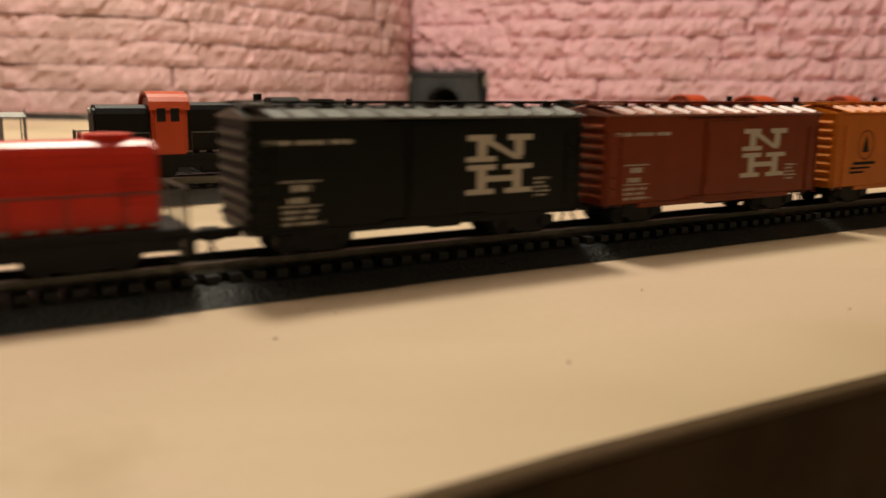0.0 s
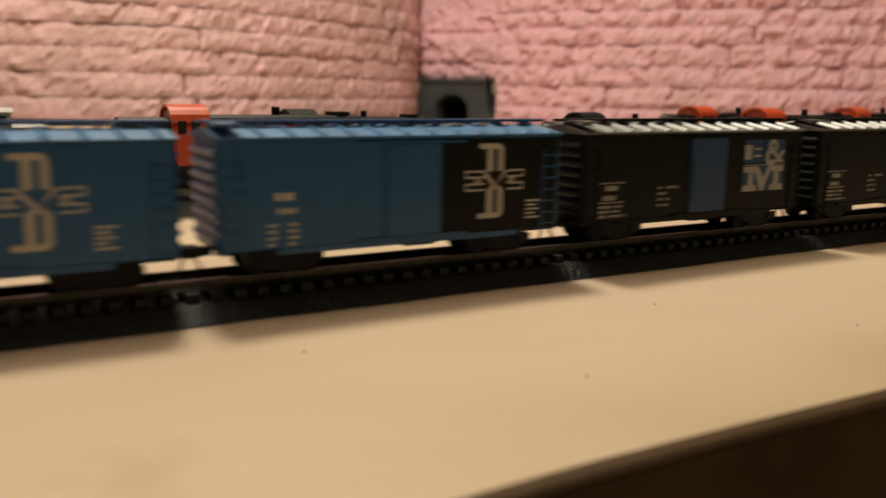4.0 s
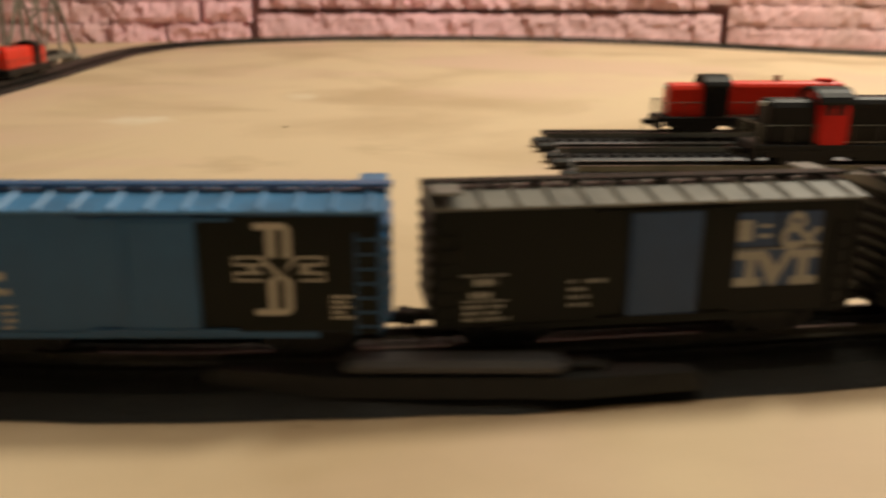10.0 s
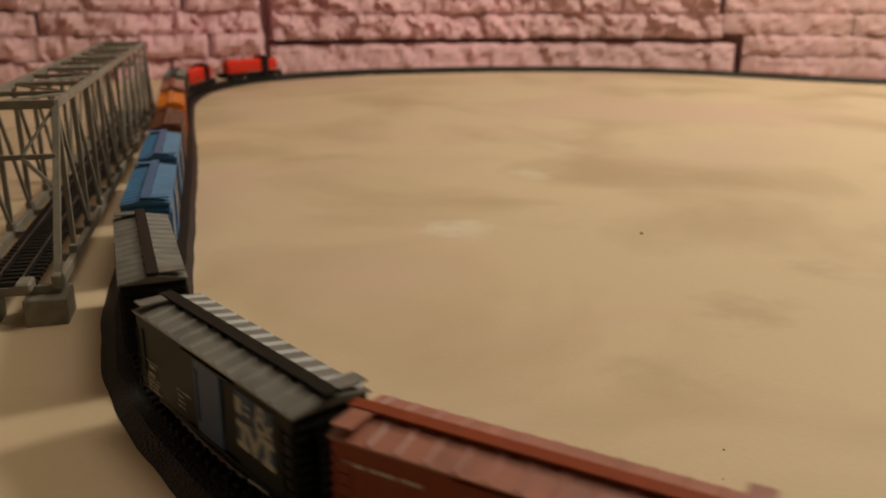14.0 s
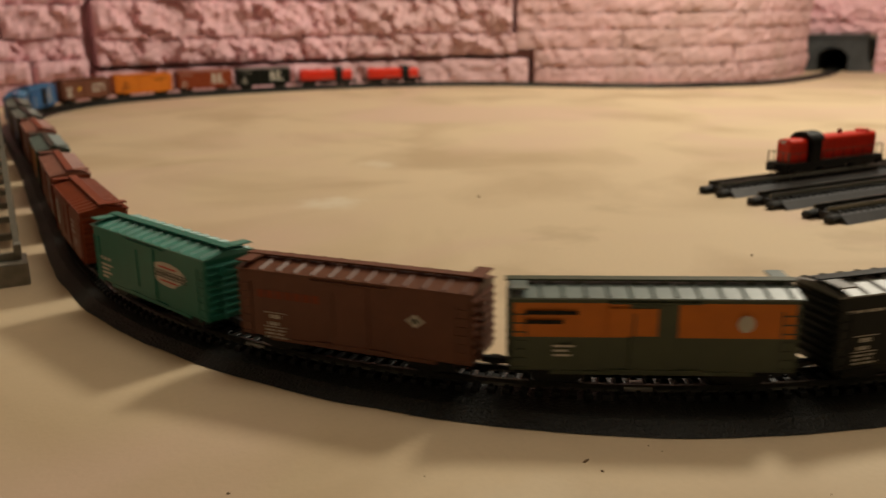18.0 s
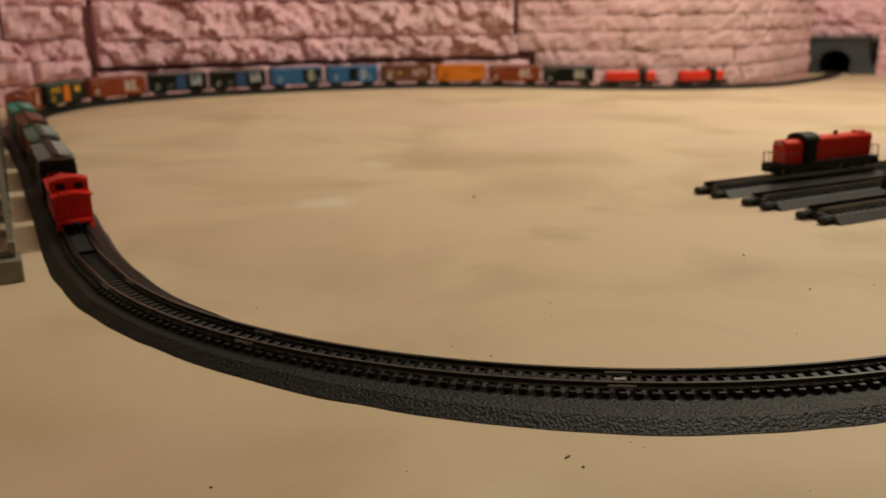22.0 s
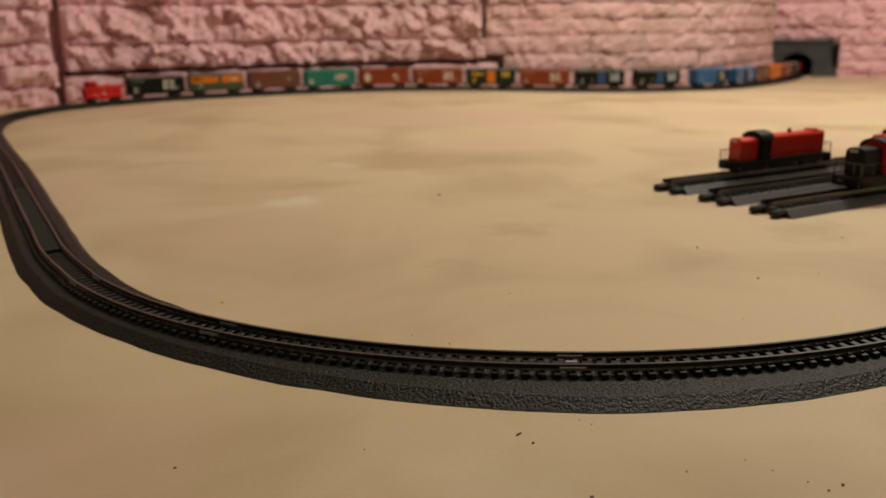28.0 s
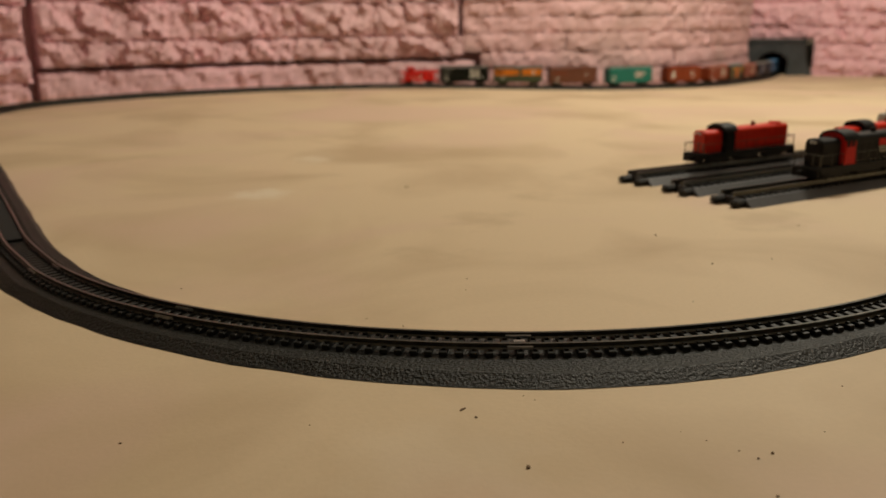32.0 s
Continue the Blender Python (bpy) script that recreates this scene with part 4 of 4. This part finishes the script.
    for s in (1, -1):
        y = s * 0.0085
        for x0, x1 in ((-0.0450, 0.0135), (0.0265, 0.0450)):
            cylinder(bm, (x0, y, 0.0146), (x1, y, 0.0146), 0.0002, 5)
            n = 7 if x0 < -0.03 else 3
            for k in range(n):
                x = x0 + (x1 - x0) * k / (n - 1)
                cylinder(bm, (x, y, 0.0076), (x, y, 0.0148), 0.00018, 5)
    for e in (1, -1):
        for y in (-0.0085, -0.004, 0.004, 0.0085):
            cylinder(bm, (e * 0.0462, y, 0.0050), (e * 0.0462, y, 0.0150), 0.00028, 5)
        cylinder(bm, (e * 0.0462, -0.0085, 0.0150), (e * 0.0462, 0.0085, 0.0150), 0.00025, 5)
    part("handrail", bm, "rail", t, "thin metal handrail")
    for e in (1, -1):
        part("pilot", boxed(*sorted((e * 0.0455, e * 0.0475)), -0.0088, 0.0088, 0.0018, 0.0070, 0.0003), "black", t)
        for s, k in itertools.product((1, -1), range(3)):
            part("step", boxed(*sorted((e * 0.0420, e * 0.0450)), *sorted((s * 0.0070, s * 0.0092)), 0.0018 + 0.0018 * k, 0.0022 + 0.0018 * k), "black", t)
    if trim == "white":
        part("sill_stripe", both_sides(bmesh.new(), [rect(x, x + 0.0022, 0.0081, 0.0087) for x in np.arange(-0.0150, 0.0400, 0.0042)], 0.0062, 0.0002), "white", t, "row of white dashes along the hood's foot")
    truck(t, 0.0280, 0.0070)
    truck(t, -0.0280, 0.0070)
    coupler(t, 0.0475)
    coupler(t, -0.0475)
    return t


def caboose(name, label, mat, roof=None, group="cars of the moving train"):
    t = thing(name, label, "caboose", group)
    roof = roof or mat
    W = 0.0092
    part("body", boxed(-0.0285, 0.0285, -W, W, 0.0058, 0.0182, 0.0003), mat, t)
    part("floor_frame", boxed(-0.0365, 0.0365, -0.0088, 0.0088, 0.0046, 0.0060, 0.0003), mat, t)

    def roofed(x0, x1, w, z0):
        bm = bmesh.new()
        prof = [(-w, z0), (-w, z0 + 0.0005), (-w * 0.55, z0 + 0.0016), (0, z0 + 0.0021), (w * 0.55, z0 + 0.0016), (w, z0 + 0.0005), (w, z0)]
        a = [bm.verts.new((x0, y, z)) for y, z in prof]
        b = [bm.verts.new((x1, y, z)) for y, z in prof]
        bm.faces.new(a)
        bm.faces.new(b[::-1])
        for i in range(len(prof)):
            k = (i + 1) % len(prof)
            bm.faces.new((a[i], b[i], b[k], a[k]))
        bmesh.ops.recalc_face_normals(bm, faces=bm.faces)
        return bm
    part("roof", roofed(-0.0370, 0.0370, W + 0.0006, 0.0180), roof, t)
    c = part("cupola", boxed(-0.0235, -0.0105, -W + 0.0002, W - 0.0002, 0.0180, 0.0245, 0.0002), mat, t)
    part("cupola_roof", roofed(-0.0245, -0.0095, W + 0.0002, 0.0243), roof, c)
    bm = boxed(-0.0095, 0.0370, -0.0016, 0.0016, 0.0206, 0.0212)
    part("running_board", bm, roof, t)
    for s in (1, -1):
        y0, y1 = sorted((s * W, s * (W + 0.0002)))
        for x in (-0.0220, -0.0120, 0.0040, 0.0190):
            part("window", boxed(x - 0.0014, x + 0.0014, y0, y1, 0.0118, 0.0152), "hole", t)
        for x in (-0.0205, -0.0150):
            part("window", boxed(x - 0.0013, x + 0.0013, *sorted((s * (W - 0.0004), s * (W + 0.0001))), 0.0200, 0.0232), "hole", c)
    for e in (-0.0236, -0.0104):
        for y in (-0.0045, 0.0045):
            part("window", boxed(e - 0.0002, e + 0.0002, y - 0.0022, y + 0.0022, 0.0204, 0.0234), "hole", c)
    for e in (1, -1):
        bm = bmesh.new()
        for y in (-0.0085, 0.0085):
            cylinder(bm, (e * 0.0360, y, 0.0060), (e * 0.0360, y, 0.0182), 0.0003, 5)
        cylinder(bm, (e * 0.0362, -0.0085, 0.0110), (e * 0.0362, 0.0085, 0.0110), 0.0003, 5)
        for y in (0.0035, 0.0065):
            cylinder(bm, (e * 0.0368, y, 0.0050), (e * 0.0368, y, 0.0215), 0.0003, 5)
        for k in range(6):
            cylinder(bm, (e * 0.0368, 0.0035, 0.0065 + 0.0024 * k), (e * 0.0368, 0.0065, 0.0065 + 0.0024 * k), 0.00022, 5)
        part("end_railing", bm, mat, t)
    for e, s, k in itertools.product((1, -1), (1, -1), range(2)):
        part("step", boxed(*sorted((e * 0.0300, e * 0.0360)), *sorted((s * 0.0068, s * 0.0092)), 0.0016 + k * 0.0016, 0.0021 + k * 0.0016), mat, t)
    part("underbox", boxed(-0.006, 0.006, -0.0088, 0.0088, 0.0022, 0.0050, 0.0003), mat, t)
    part("lettering", both_sides(bmesh.new(), emblem_nh(-0.0020, 0.0078, 0.0050, 0.0058) + bars(1, -0.0200, 0.0090, 0.0140, 0.0005, 0.001), W), "white", t)
    cylinder_bm = cylinder(bmesh.new(), (0.0120, 0.0040, 0.0190), (0.0120, 0.0040, 0.0238), 0.0009, 8)
    part("smoke_jack", cylinder_bm, roof, t)
    truck(t, 0.0200, 0.0045)
    truck(t, -0.0200, 0.0045)
    coupler(t, 0.0362)
    coupler(t, -0.0362)
    return t


build_train()
PITCH = 0.089
FRONT = [(0, 1.7095), (1, 1.823), (2, 1.938), (4, 2.1655), (6.5, 2.457), (7, 2.5165), (8, 2.6170), (8.6, 2.6734), (9, 2.7249), (9.5, 2.7829), (10, 2.8437), (10.5, 2.9027), (11, 2.9555), (12, 3.0737), (13, 3.184), (14, 3.298), (14.5, 3.357), (16.5, 3.597), (17, 3.656), (18, 3.776), (19, 3.8975), (20, 4.023), (23, 4.395), (28, 4.994), (32, 5.526)]


def front_at(t):
    """How far the train's front has come along the line at t seconds."""
    k = np.array([(-4, 1.25)] + FRONT + [(36, 6.03)])
    return float(np.mean([np.interp(t + d, k[:, 0], k[:, 1]) for d in (-0.5, -0.25, 0, 0.25, 0.5)]))


# slack between the cars runs out on the far half of the loop: (length, slack gathered)
SLACK = [(2.42, 0.0), (2.5, 0.012), (3.25, 0.126), (3.53, 0.130), (3.72, 0.135), (3.89, 0.138), (4.07, 0.141), (4.156, 0.144), (4.243, 0.167), (4.334, 0.195), (4.8, 0.21)]


def train_pose(i, t):
    """The pose of vehicle i: both trucks on the line."""
    if i < 2:
        centre, half = 0.108 * i + 0.054, 0.028
    elif i < 18:
        centre, half = 0.216 + PITCH * (i - 2) + PITCH / 2, 0.0265
    else:
        centre, half = 0.216 + PITCH * 16 + 0.0310, 0.0172
    s = front_at(t) - centre
    s += float(np.interp(s, [k for k, _ in SLACK], [v for _, v in SLACK]))
    a, _ = on_line(s + half)
    b, _ = on_line(s - half)
    d = a - b
    m = (a + b) / 2
    return pose(m.x, m.y, RAIL_Z + rise(m.x, m.y), 0, 0, math.degrees(math.atan2(d.y, d.x)))


# ---- the storage tracks and what stands on them ----
ROWS = (0.238, 0.197, 0.156)
STORE_Z = 0.0085   # rail top of the storage tracks


def storage_track(y):
    t = tagged(new("storage_track"), "loose black storage track with bare rail ends", "railway track", "storage tracks", "structure")
    x0, x1 = 0.276, 1.62
    bm = bmesh.new()
    prof = [(-0.0152, 0.0001), (-0.0100, 0.0046), (0.0100, 0.0046), (0.0152, 0.0001)]
    a = [bm.verts.new((x0, y + o, z)) for o, z in prof]
    b = [bm.verts.new((x1, y + o, z)) for o, z in prof]
    bm.faces.new(a[::-1])
    bm.faces.new(b)
    for i in range(4):
        k = (i + 1) % 4
        bm.faces.new((a[i], a[k], b[k], b[i]))
    part("plastic_bed", bm, "plastic_grey", t)
    bm = bmesh.new()
    for i in range(int((x1 - x0) / 0.0055)):
        x = x0 + 0.003 + i * 0.0055
        box(bm, x - 0.0012, x + 0.0012, y - 0.0080, y + 0.0080, 0.0044, 0.0058)
    tagged(part("ties", bm, "tie", t), kind="stuff")
    for s in (1, -1):
        part("rail", boxed(x0 - 0.004, x1, y + s * 0.0045 - 0.0006, y + s * 0.0045 + 0.0006, 0.0060, STORE_Z), "rail", t)
        bm = boxed(x0 - 0.008, x0 + 0.002, y + s * 0.0075 - 0.0030, y + s * 0.0075 + 0.0030, 0.0003, 0.0044, 0.0012)
        part("joint_tab", bm, "tie", t)


for y in ROWS:
    storage_track(y)


def parked(ob, x, row, turn=180):
    ob.matrix_basis = pose(x, ROWS[row], STORE_Z, 0, 0, turn) @ Matrix.Scale(1.09 if "parked black" in ob.get("label", "") else 1.0, 4)
    return ob


G = "engines on the storage tracks"
parked(road_switcher("diesel_locomotive", "parked bright red road switcher with a black cab", "red", "red", "black", group=G), 0.373, 0)
parked(road_switcher("diesel_locomotive", "parked black road switcher with a red cab", "black", "black", "black", "caboose_red", group=G), 0.390, 2)
parked(road_switcher("diesel_locomotive", "parked bright red road switcher with a black cab", "red", "red", "black", group=G), 0.467, 1)
parked(road_switcher("diesel_locomotive", "parked silver grey road switcher with a black cab", "silver", "silver", "black", group=G), 0.578, 0)
parked(road_switcher("diesel_locomotive", "parked black road switcher with a red cab", "black", "black", "caboose_red", "red", group=G), 0.583, 2)
parked(road_switcher("diesel_locomotive", "parked black road switcher with a red cab", "black", "black", "caboose_red", "red", group=G), 0.6695, 1)
parked(caboose("caboose", "parked silver grey caboose with a cupola", "silver", group=G), 0.752, 0, 180)
parked(road_switcher("diesel_locomotive", "parked black road switcher with an orange cab", "black", "black", "orange_red", "orange_red", group=G), 0.849, 2)
parked(road_switcher("diesel_locomotive", "parked red and black road switcher", "black", "red", "black", group=G), 0.905, 1)
parked(road_switcher("diesel_locomotive", "parked grey road switcher with a black cab", "plastic_grey", "plastic_grey", "black", group=G), 1.030, 2)
for x, row in ((1.148, 1), (1.154, 2), (1.290, 1)):
    parked(road_switcher("diesel_locomotive", "parked black road switcher with an orange cab", "black", "black", "orange_red", "orange_red", group=G), x, row)


def loco_badges():
    """Small painted badges on the long hoods of the dark engines."""
    for ob in [o for o in scene.objects if o.name.startswith("diesel_locomotive") and "parked black" in o.get("label", "")]:
        for side in (1, -1):
            part("badge", both_sides(bmesh.new(), [rect(0.0085, 0.0165, 0.0165, 0.0205)], 0.0064, 0.00012, (side,)), "caboose_red", ob, "red painted badge")
            part("badge", both_sides(bmesh.new(), bars(3, 0.0087, 0.0150, 0.0082, 0.0008, 0.0012), 0.0064, 0.00012, (side,)), "white", ob, "white lettering bars")


loco_badges()


# ---- the truss bridge beside the left straight ----
def truss_bridge():
    t = thing("truss_bridge", "long grey plastic through truss railway bridge", "bridge")
    L, W, Z0, Z1 = 0.504, 0.0165, 0.0100, 0.0770
    n = 12
    panel = L / n
    E_ = 0.042            # the end posts lean in by this much

    def bar(a, b, r=0.0011):
        a, b = Vector(a), Vector(b)
        bm = bmesh.new()
        d = (b - a).normalized()
        side = Vector((1, 0, 0))
        up = d.cross(side).normalized()
        vs = []
        for p in (a, b):
            for u, v in ((-1, -1), (1, -1), (1, 1), (-1, 1)):
                vs.append(bm.verts.new(p + side * u * r * 0.8 + up * v * r))
        for q in ((0, 1, 2, 3), (7, 6, 5, 4), (0, 4, 5, 1), (1, 5, 6, 2), (2, 6, 7, 3), (3, 7, 4, 0)):
            bm.faces.new([vs[k] for k in q])
        bmesh.ops.recalc_face_normals(bm, faces=bm.faces)
        return bm
    for s in (1, -1):
        x = s * W
        part("bottom_chord", boxed(x - 0.0013, x + 0.0013, 0, L, Z0, Z0 + 0.0042, 0.0002), "bridge", t)
        part("top_chord", boxed(x - 0.0014, x + 0.0014, E_, L - E_, Z1 - 0.0030, Z1, 0.0002), "bridge", t)
        part("end_post", bar((x, 0.001, Z0 + 0.002), (x, E_ + 0.001, Z1 - 0.0015), 0.0015), "bridge", t)
        part("end_post", bar((x, L - 0.001, Z0 + 0.002), (x, L - E_ - 0.001, Z1 - 0.0015), 0.0015), "bridge", t)
        for k in range(1, n):
            y = k * panel
            part("vertical_post", boxed(x - 0.0010, x + 0.0010, y - 0.0012, y + 0.0012, Z0 + 0.004, Z1 - 0.0028), "bridge", t)
            if k < n - 1:
                if k < n / 2:
                    part("diagonal", bar((x, y + panel, Z0 + 0.004), (x, y, Z1 - 0.003), 0.0009), "bridge", t)
                else:
                    part("diagonal", bar((x, y, Z0 + 0.004), (x, y + panel, Z1 - 0.003), 0.0009), "bridge", t)
        for k in range(n + 1):
            y = min(max(k * panel, 0.002), L - 0.002)
            part("gusset", boxed(x - 0.0016, x + 0.0016, y - 0.0035, y + 0.0035, Z0 + 0.002, Z0 + 0.0075, 0.0004), "bridge", t)
    for k in range(1, n):
        y = k * panel
        if E_ - 0.005 < y < L - E_ + 0.005:
            part("top_strut", boxed(-W, W, y - 0.0010, y + 0.0010, Z1 - 0.0026, Z1 - 0.0006), "bridge", t)
            a, b = (-W, W) if k % 2 else (W, -W)
            bm = bmesh.new()
            cylinder(bm, (a, y, Z1 - 0.0016), (b, min(y + panel, L - E_), Z1 - 0.0016), 0.0007, 5)
            part("top_lacing", bm, "bridge", t)
    for y, yy in ((E_, 0.0), (L - E_, L)):
        part("portal_strut", boxed(-W, W, y - 0.0012, y + 0.0012, Z1 - 0.0032, Z1 + 0.0002), "bridge", t)
        f = 0.30
        yb = y + (yy - y) * f
        zb = Z1 + (Z0 - Z1) * f
        part("portal_beam", boxed(-W, W, yb - 0.0008, yb + 0.0008, zb - 0.0012, zb + 0.0008), "bridge", t)
        for s in (1, -1):
            bm = bmesh.new()
            cylinder(bm, (s * W, yb + (yy - yb) * 0.25, zb - 0.012), (s * 0.004, yb, zb), 0.0009, 5)
            cylinder(bm, (s * 0.004, yb, zb), (s * W, y, Z1 - 0.002), 0.0007, 5)
            part("portal_brace", bm, "bridge", t)
    for k in range(n + 1):
        y = min(max(k * panel, 0.0015), L - 0.0015)
        part("floor_beam", boxed(-W, W, y - 0.0013, y + 0.0013, Z0, Z0 + 0.0032), "bridge", t)
    for s in (1, -1):
        part("stringer", boxed(s * 0.0055 - 0.0009, s * 0.0055 + 0.0009, 0, L, Z0 + 0.0004, Z0 + 0.0036), "bridge", t)
        part("rail", boxed(s * 0.0045 - 0.0005, s * 0.0045 + 0.0005, -0.004, L + 0.004, Z0 + 0.0048, Z0 + 0.0066), "rail", t)
    me = None
    for k in range(int(L / 0.005)):
        if me is None:
            ob = part("tie", boxed(-0.0095, 0.0095, -0.0012, 0.0012, Z0 + 0.0034, Z0 + 0.0050), "tie", t)
            me = ob.data
        else:
            ob = new("tie", me)
            ob.parent = t
        ob.location = (0, 0.0025 + k * 0.005, 0)
    for y in (-0.002, L + 0.002):
        s = 1 if y < 0.1 else -1
        for x in (-0.0125, 0.0125):
            part("abutment", boxed(x - 0.0075, x + 0.0075, *sorted((y - s * 0.004, y + s * 0.014)), -0.001, Z0, 0.0006), "bridge", t, "grey block foot under the bridge end")
    for s in (1, -1):
        bm = boxed(s * 0.0062 - 0.0028, s * 0.0062 + 0.0028, -0.0075, 0.0020, Z0 + 0.0030, Z0 + 0.0070, 0.0008)
        part("rail_clamp", bm, "bridge", t)
    t.matrix_basis = pose(-0.1465, 0.247, 0.0005, 0, 0, 1.6)


truss_bridge()


# ---- the switch machine beside the front track ----
def switch_machine():
    t = thing("switch_machine", "dark grey plastic switch machine beside the track", "switch machine")
    bm = bmesh.new()
    prof = [(-0.045, -0.0035), (-0.022, -0.0075), (0.022, -0.0075), (0.045, -0.0035), (0.045, 0.0004), (-0.045, 0.0004)]
    a = [bm.verts.new((x, y, 0.0)) for x, y in prof]
    b = [bm.verts.new((x * 0.97, y * 0.85, 0.0034)) for x, y in prof]
    bm.faces.new(b)
    bm.faces.new(a[::-1])
    for i in range(6):
        k = (i + 1) % 6
        bm.faces.new((a[i], a[k], b[k], b[i]))
    bmesh.ops.recalc_face_normals(bm, faces=bm.faces)
    part("base_plate", bm, "tie", t)
    part("cover", boxed(-0.0195, 0.0195, -0.0060, 0.0002, 0.0034, 0.0062, 0.0010), "plastic_grey", t, "dark grey raised cover")
    part("slide", boxed(0.019, 0.027, -0.003, 0.000, 0.0034, 0.0048, 0.0004), "tie", t)
    t.matrix_basis = pose(0.2165, -0.0215, BED_Z - 0.0006, 0, 0, -2)


switch_machine()


# ---- rail joiners on the near curve ----
def joiners():
    for a in (-120.5, -147.5, -168):
        for o in (GAUGE, -GAUGE):
            r = R_TURN + o
            c, s = math.cos(radians(a)), math.sin(radians(a))
            ob = part("rail_joiner", boxed(-0.0042, 0.0042, -0.0011, 0.0011, 0, 0.0013, 0.0002), "steel", track, "small bright metal rail joiner")
            ob.matrix_basis = pose(TURN[0] + r * c, TURN[1] + r * s, BED_Z + 0.0018, 0, 0, a + 90)


joiners()
tagged(part("rail_clip", boxed(-0.0019, 0.0019, -0.0009, 0.0009, 0, 0.0006, 0.0001), "steel", track, "small bright metal clip at a rail joint")).matrix_basis = pose(0.0345, 0.0228, RAIL_Z - 0.0011, 0, 0, -27)


# ---- crumbs, chips and small marks on the table ----
def crumb(x, y, size, mat, turn, long=1.0):
    bm = bmesh.new()
    bmesh.ops.create_icosphere(bm, subdivisions=1, radius=size)
    for v in bm.verts:
        k = 0.75 + 0.5 * noise.noise(v.co * 900 + Vector((x * 50, y * 50, 0)))
        v.co = Vector((v.co.x * long * k, v.co.y * k, max(v.co.z * 0.6 * k, -size * 0.3)))
    ob = part("crumb", bm, mat)
    tagged(ob, "tiny dark crumb lying on the sand-coloured table" if mat != "white" else "tiny pale foam crumb lying on the table", "crumb", "crumbs on the table")
    ob.matrix_basis = pose(x, y, rise(x, y) + size * 0.3, 0, 0, turn)


for x, y, size, mat, turn, long in (
    (0.0, 0.0, 0.0006, "edge", 20, 3.2), (0.001, -0.006, 0.0006, "edge", 70, 1.2), (-0.086, 0.028, 0.0005, "edge", 0, 1.2), (-0.04, 0.013, 0.0003, "edge", 0, 1),
    (0.049, -0.060, 0.0005, "edge", 0, 1.1), (0.054, -0.060, 0.0006, "edge", 40, 1.3), (0.026, -0.037, 0.0003, "edge", 30, 1.8), (0.020, -0.001, 0.0003, "edge", 0, 1), (0.0212, -0.005, 0.0003, "edge", 0, 1), (0.043, -0.040, 0.0003, "edge", 0, 1), (0.045, -0.047, 0.0003, "edge", 0, 1.2), (0.048, -0.055, 0.0004, "edge", 0, 1), (0.039, -0.074, 0.0005, "edge", 0, 1.2), (0.075, -0.059, 0.0003, "edge", 0, 1), (0.104, -0.043, 0.0004, "edge", 20, 1.5), (-0.002, -0.035, 0.0008, "edge", 60, 1.4), (0.065, 0.107, 0.0004, "edge", 0, 1.2),
    (0.057, 0.094, 0.0004, "edge", 0, 1), (0.185, 0.122, 0.0008, "edge", 30, 1.3), (0.17, 0.07, 0.0007, "edge", 0, 1.2), (0.138, 0.309, 0.0012, "edge", 0, 1.2),
    (-0.043, 0.156, 0.0005, "edge", 0, 1.2), (0.199, 0.062, 0.0006, "white", 0, 1.3), (0.263, 0.099, 0.0007, "edge", 0, 1.4), (0.008, 0.083, 0.0004, "edge", 0, 1),
    (0.016, 0.069, 0.0004, "edge", 0, 1), (0.124, 0.036, 0.0005, "white", 0, 1), (0.8164, -0.0059, 0.0003, "edge", 0, 1.2), (0.8201, -0.0112, 0.0003, "edge", 0, 1.2),
    (0.8051, -0.0211, 0.0003, "edge", 0, 1.6), (0.883, -0.0242, 0.0003, "edge", 0, 1), (0.9078, -0.0544, 0.0003, "edge", 0, 1), (0.840, -0.0537, 0.0004, "edge", 0, 1),
    (0.27, -0.02, 0.0007, "edge", 10, 2.2), (0.19, -0.034, 0.0005, "edge", 0, 1.4), (0.36, -0.028, 0.0005, "edge", 0, 2.0), (0.30, -0.047, 0.0004, "white", 0, 1.3), (0.7297, -0.0197, 0.0007, "white", 0, 2.4),
):
    crumb(x, y, size, mat, turn, long)

ties()


def motions():
    for i, car in enumerate(CARS):
        walk(car, [(k * 0.5, train_pose(i, k * 0.5)) for k in range(65)])


motions()
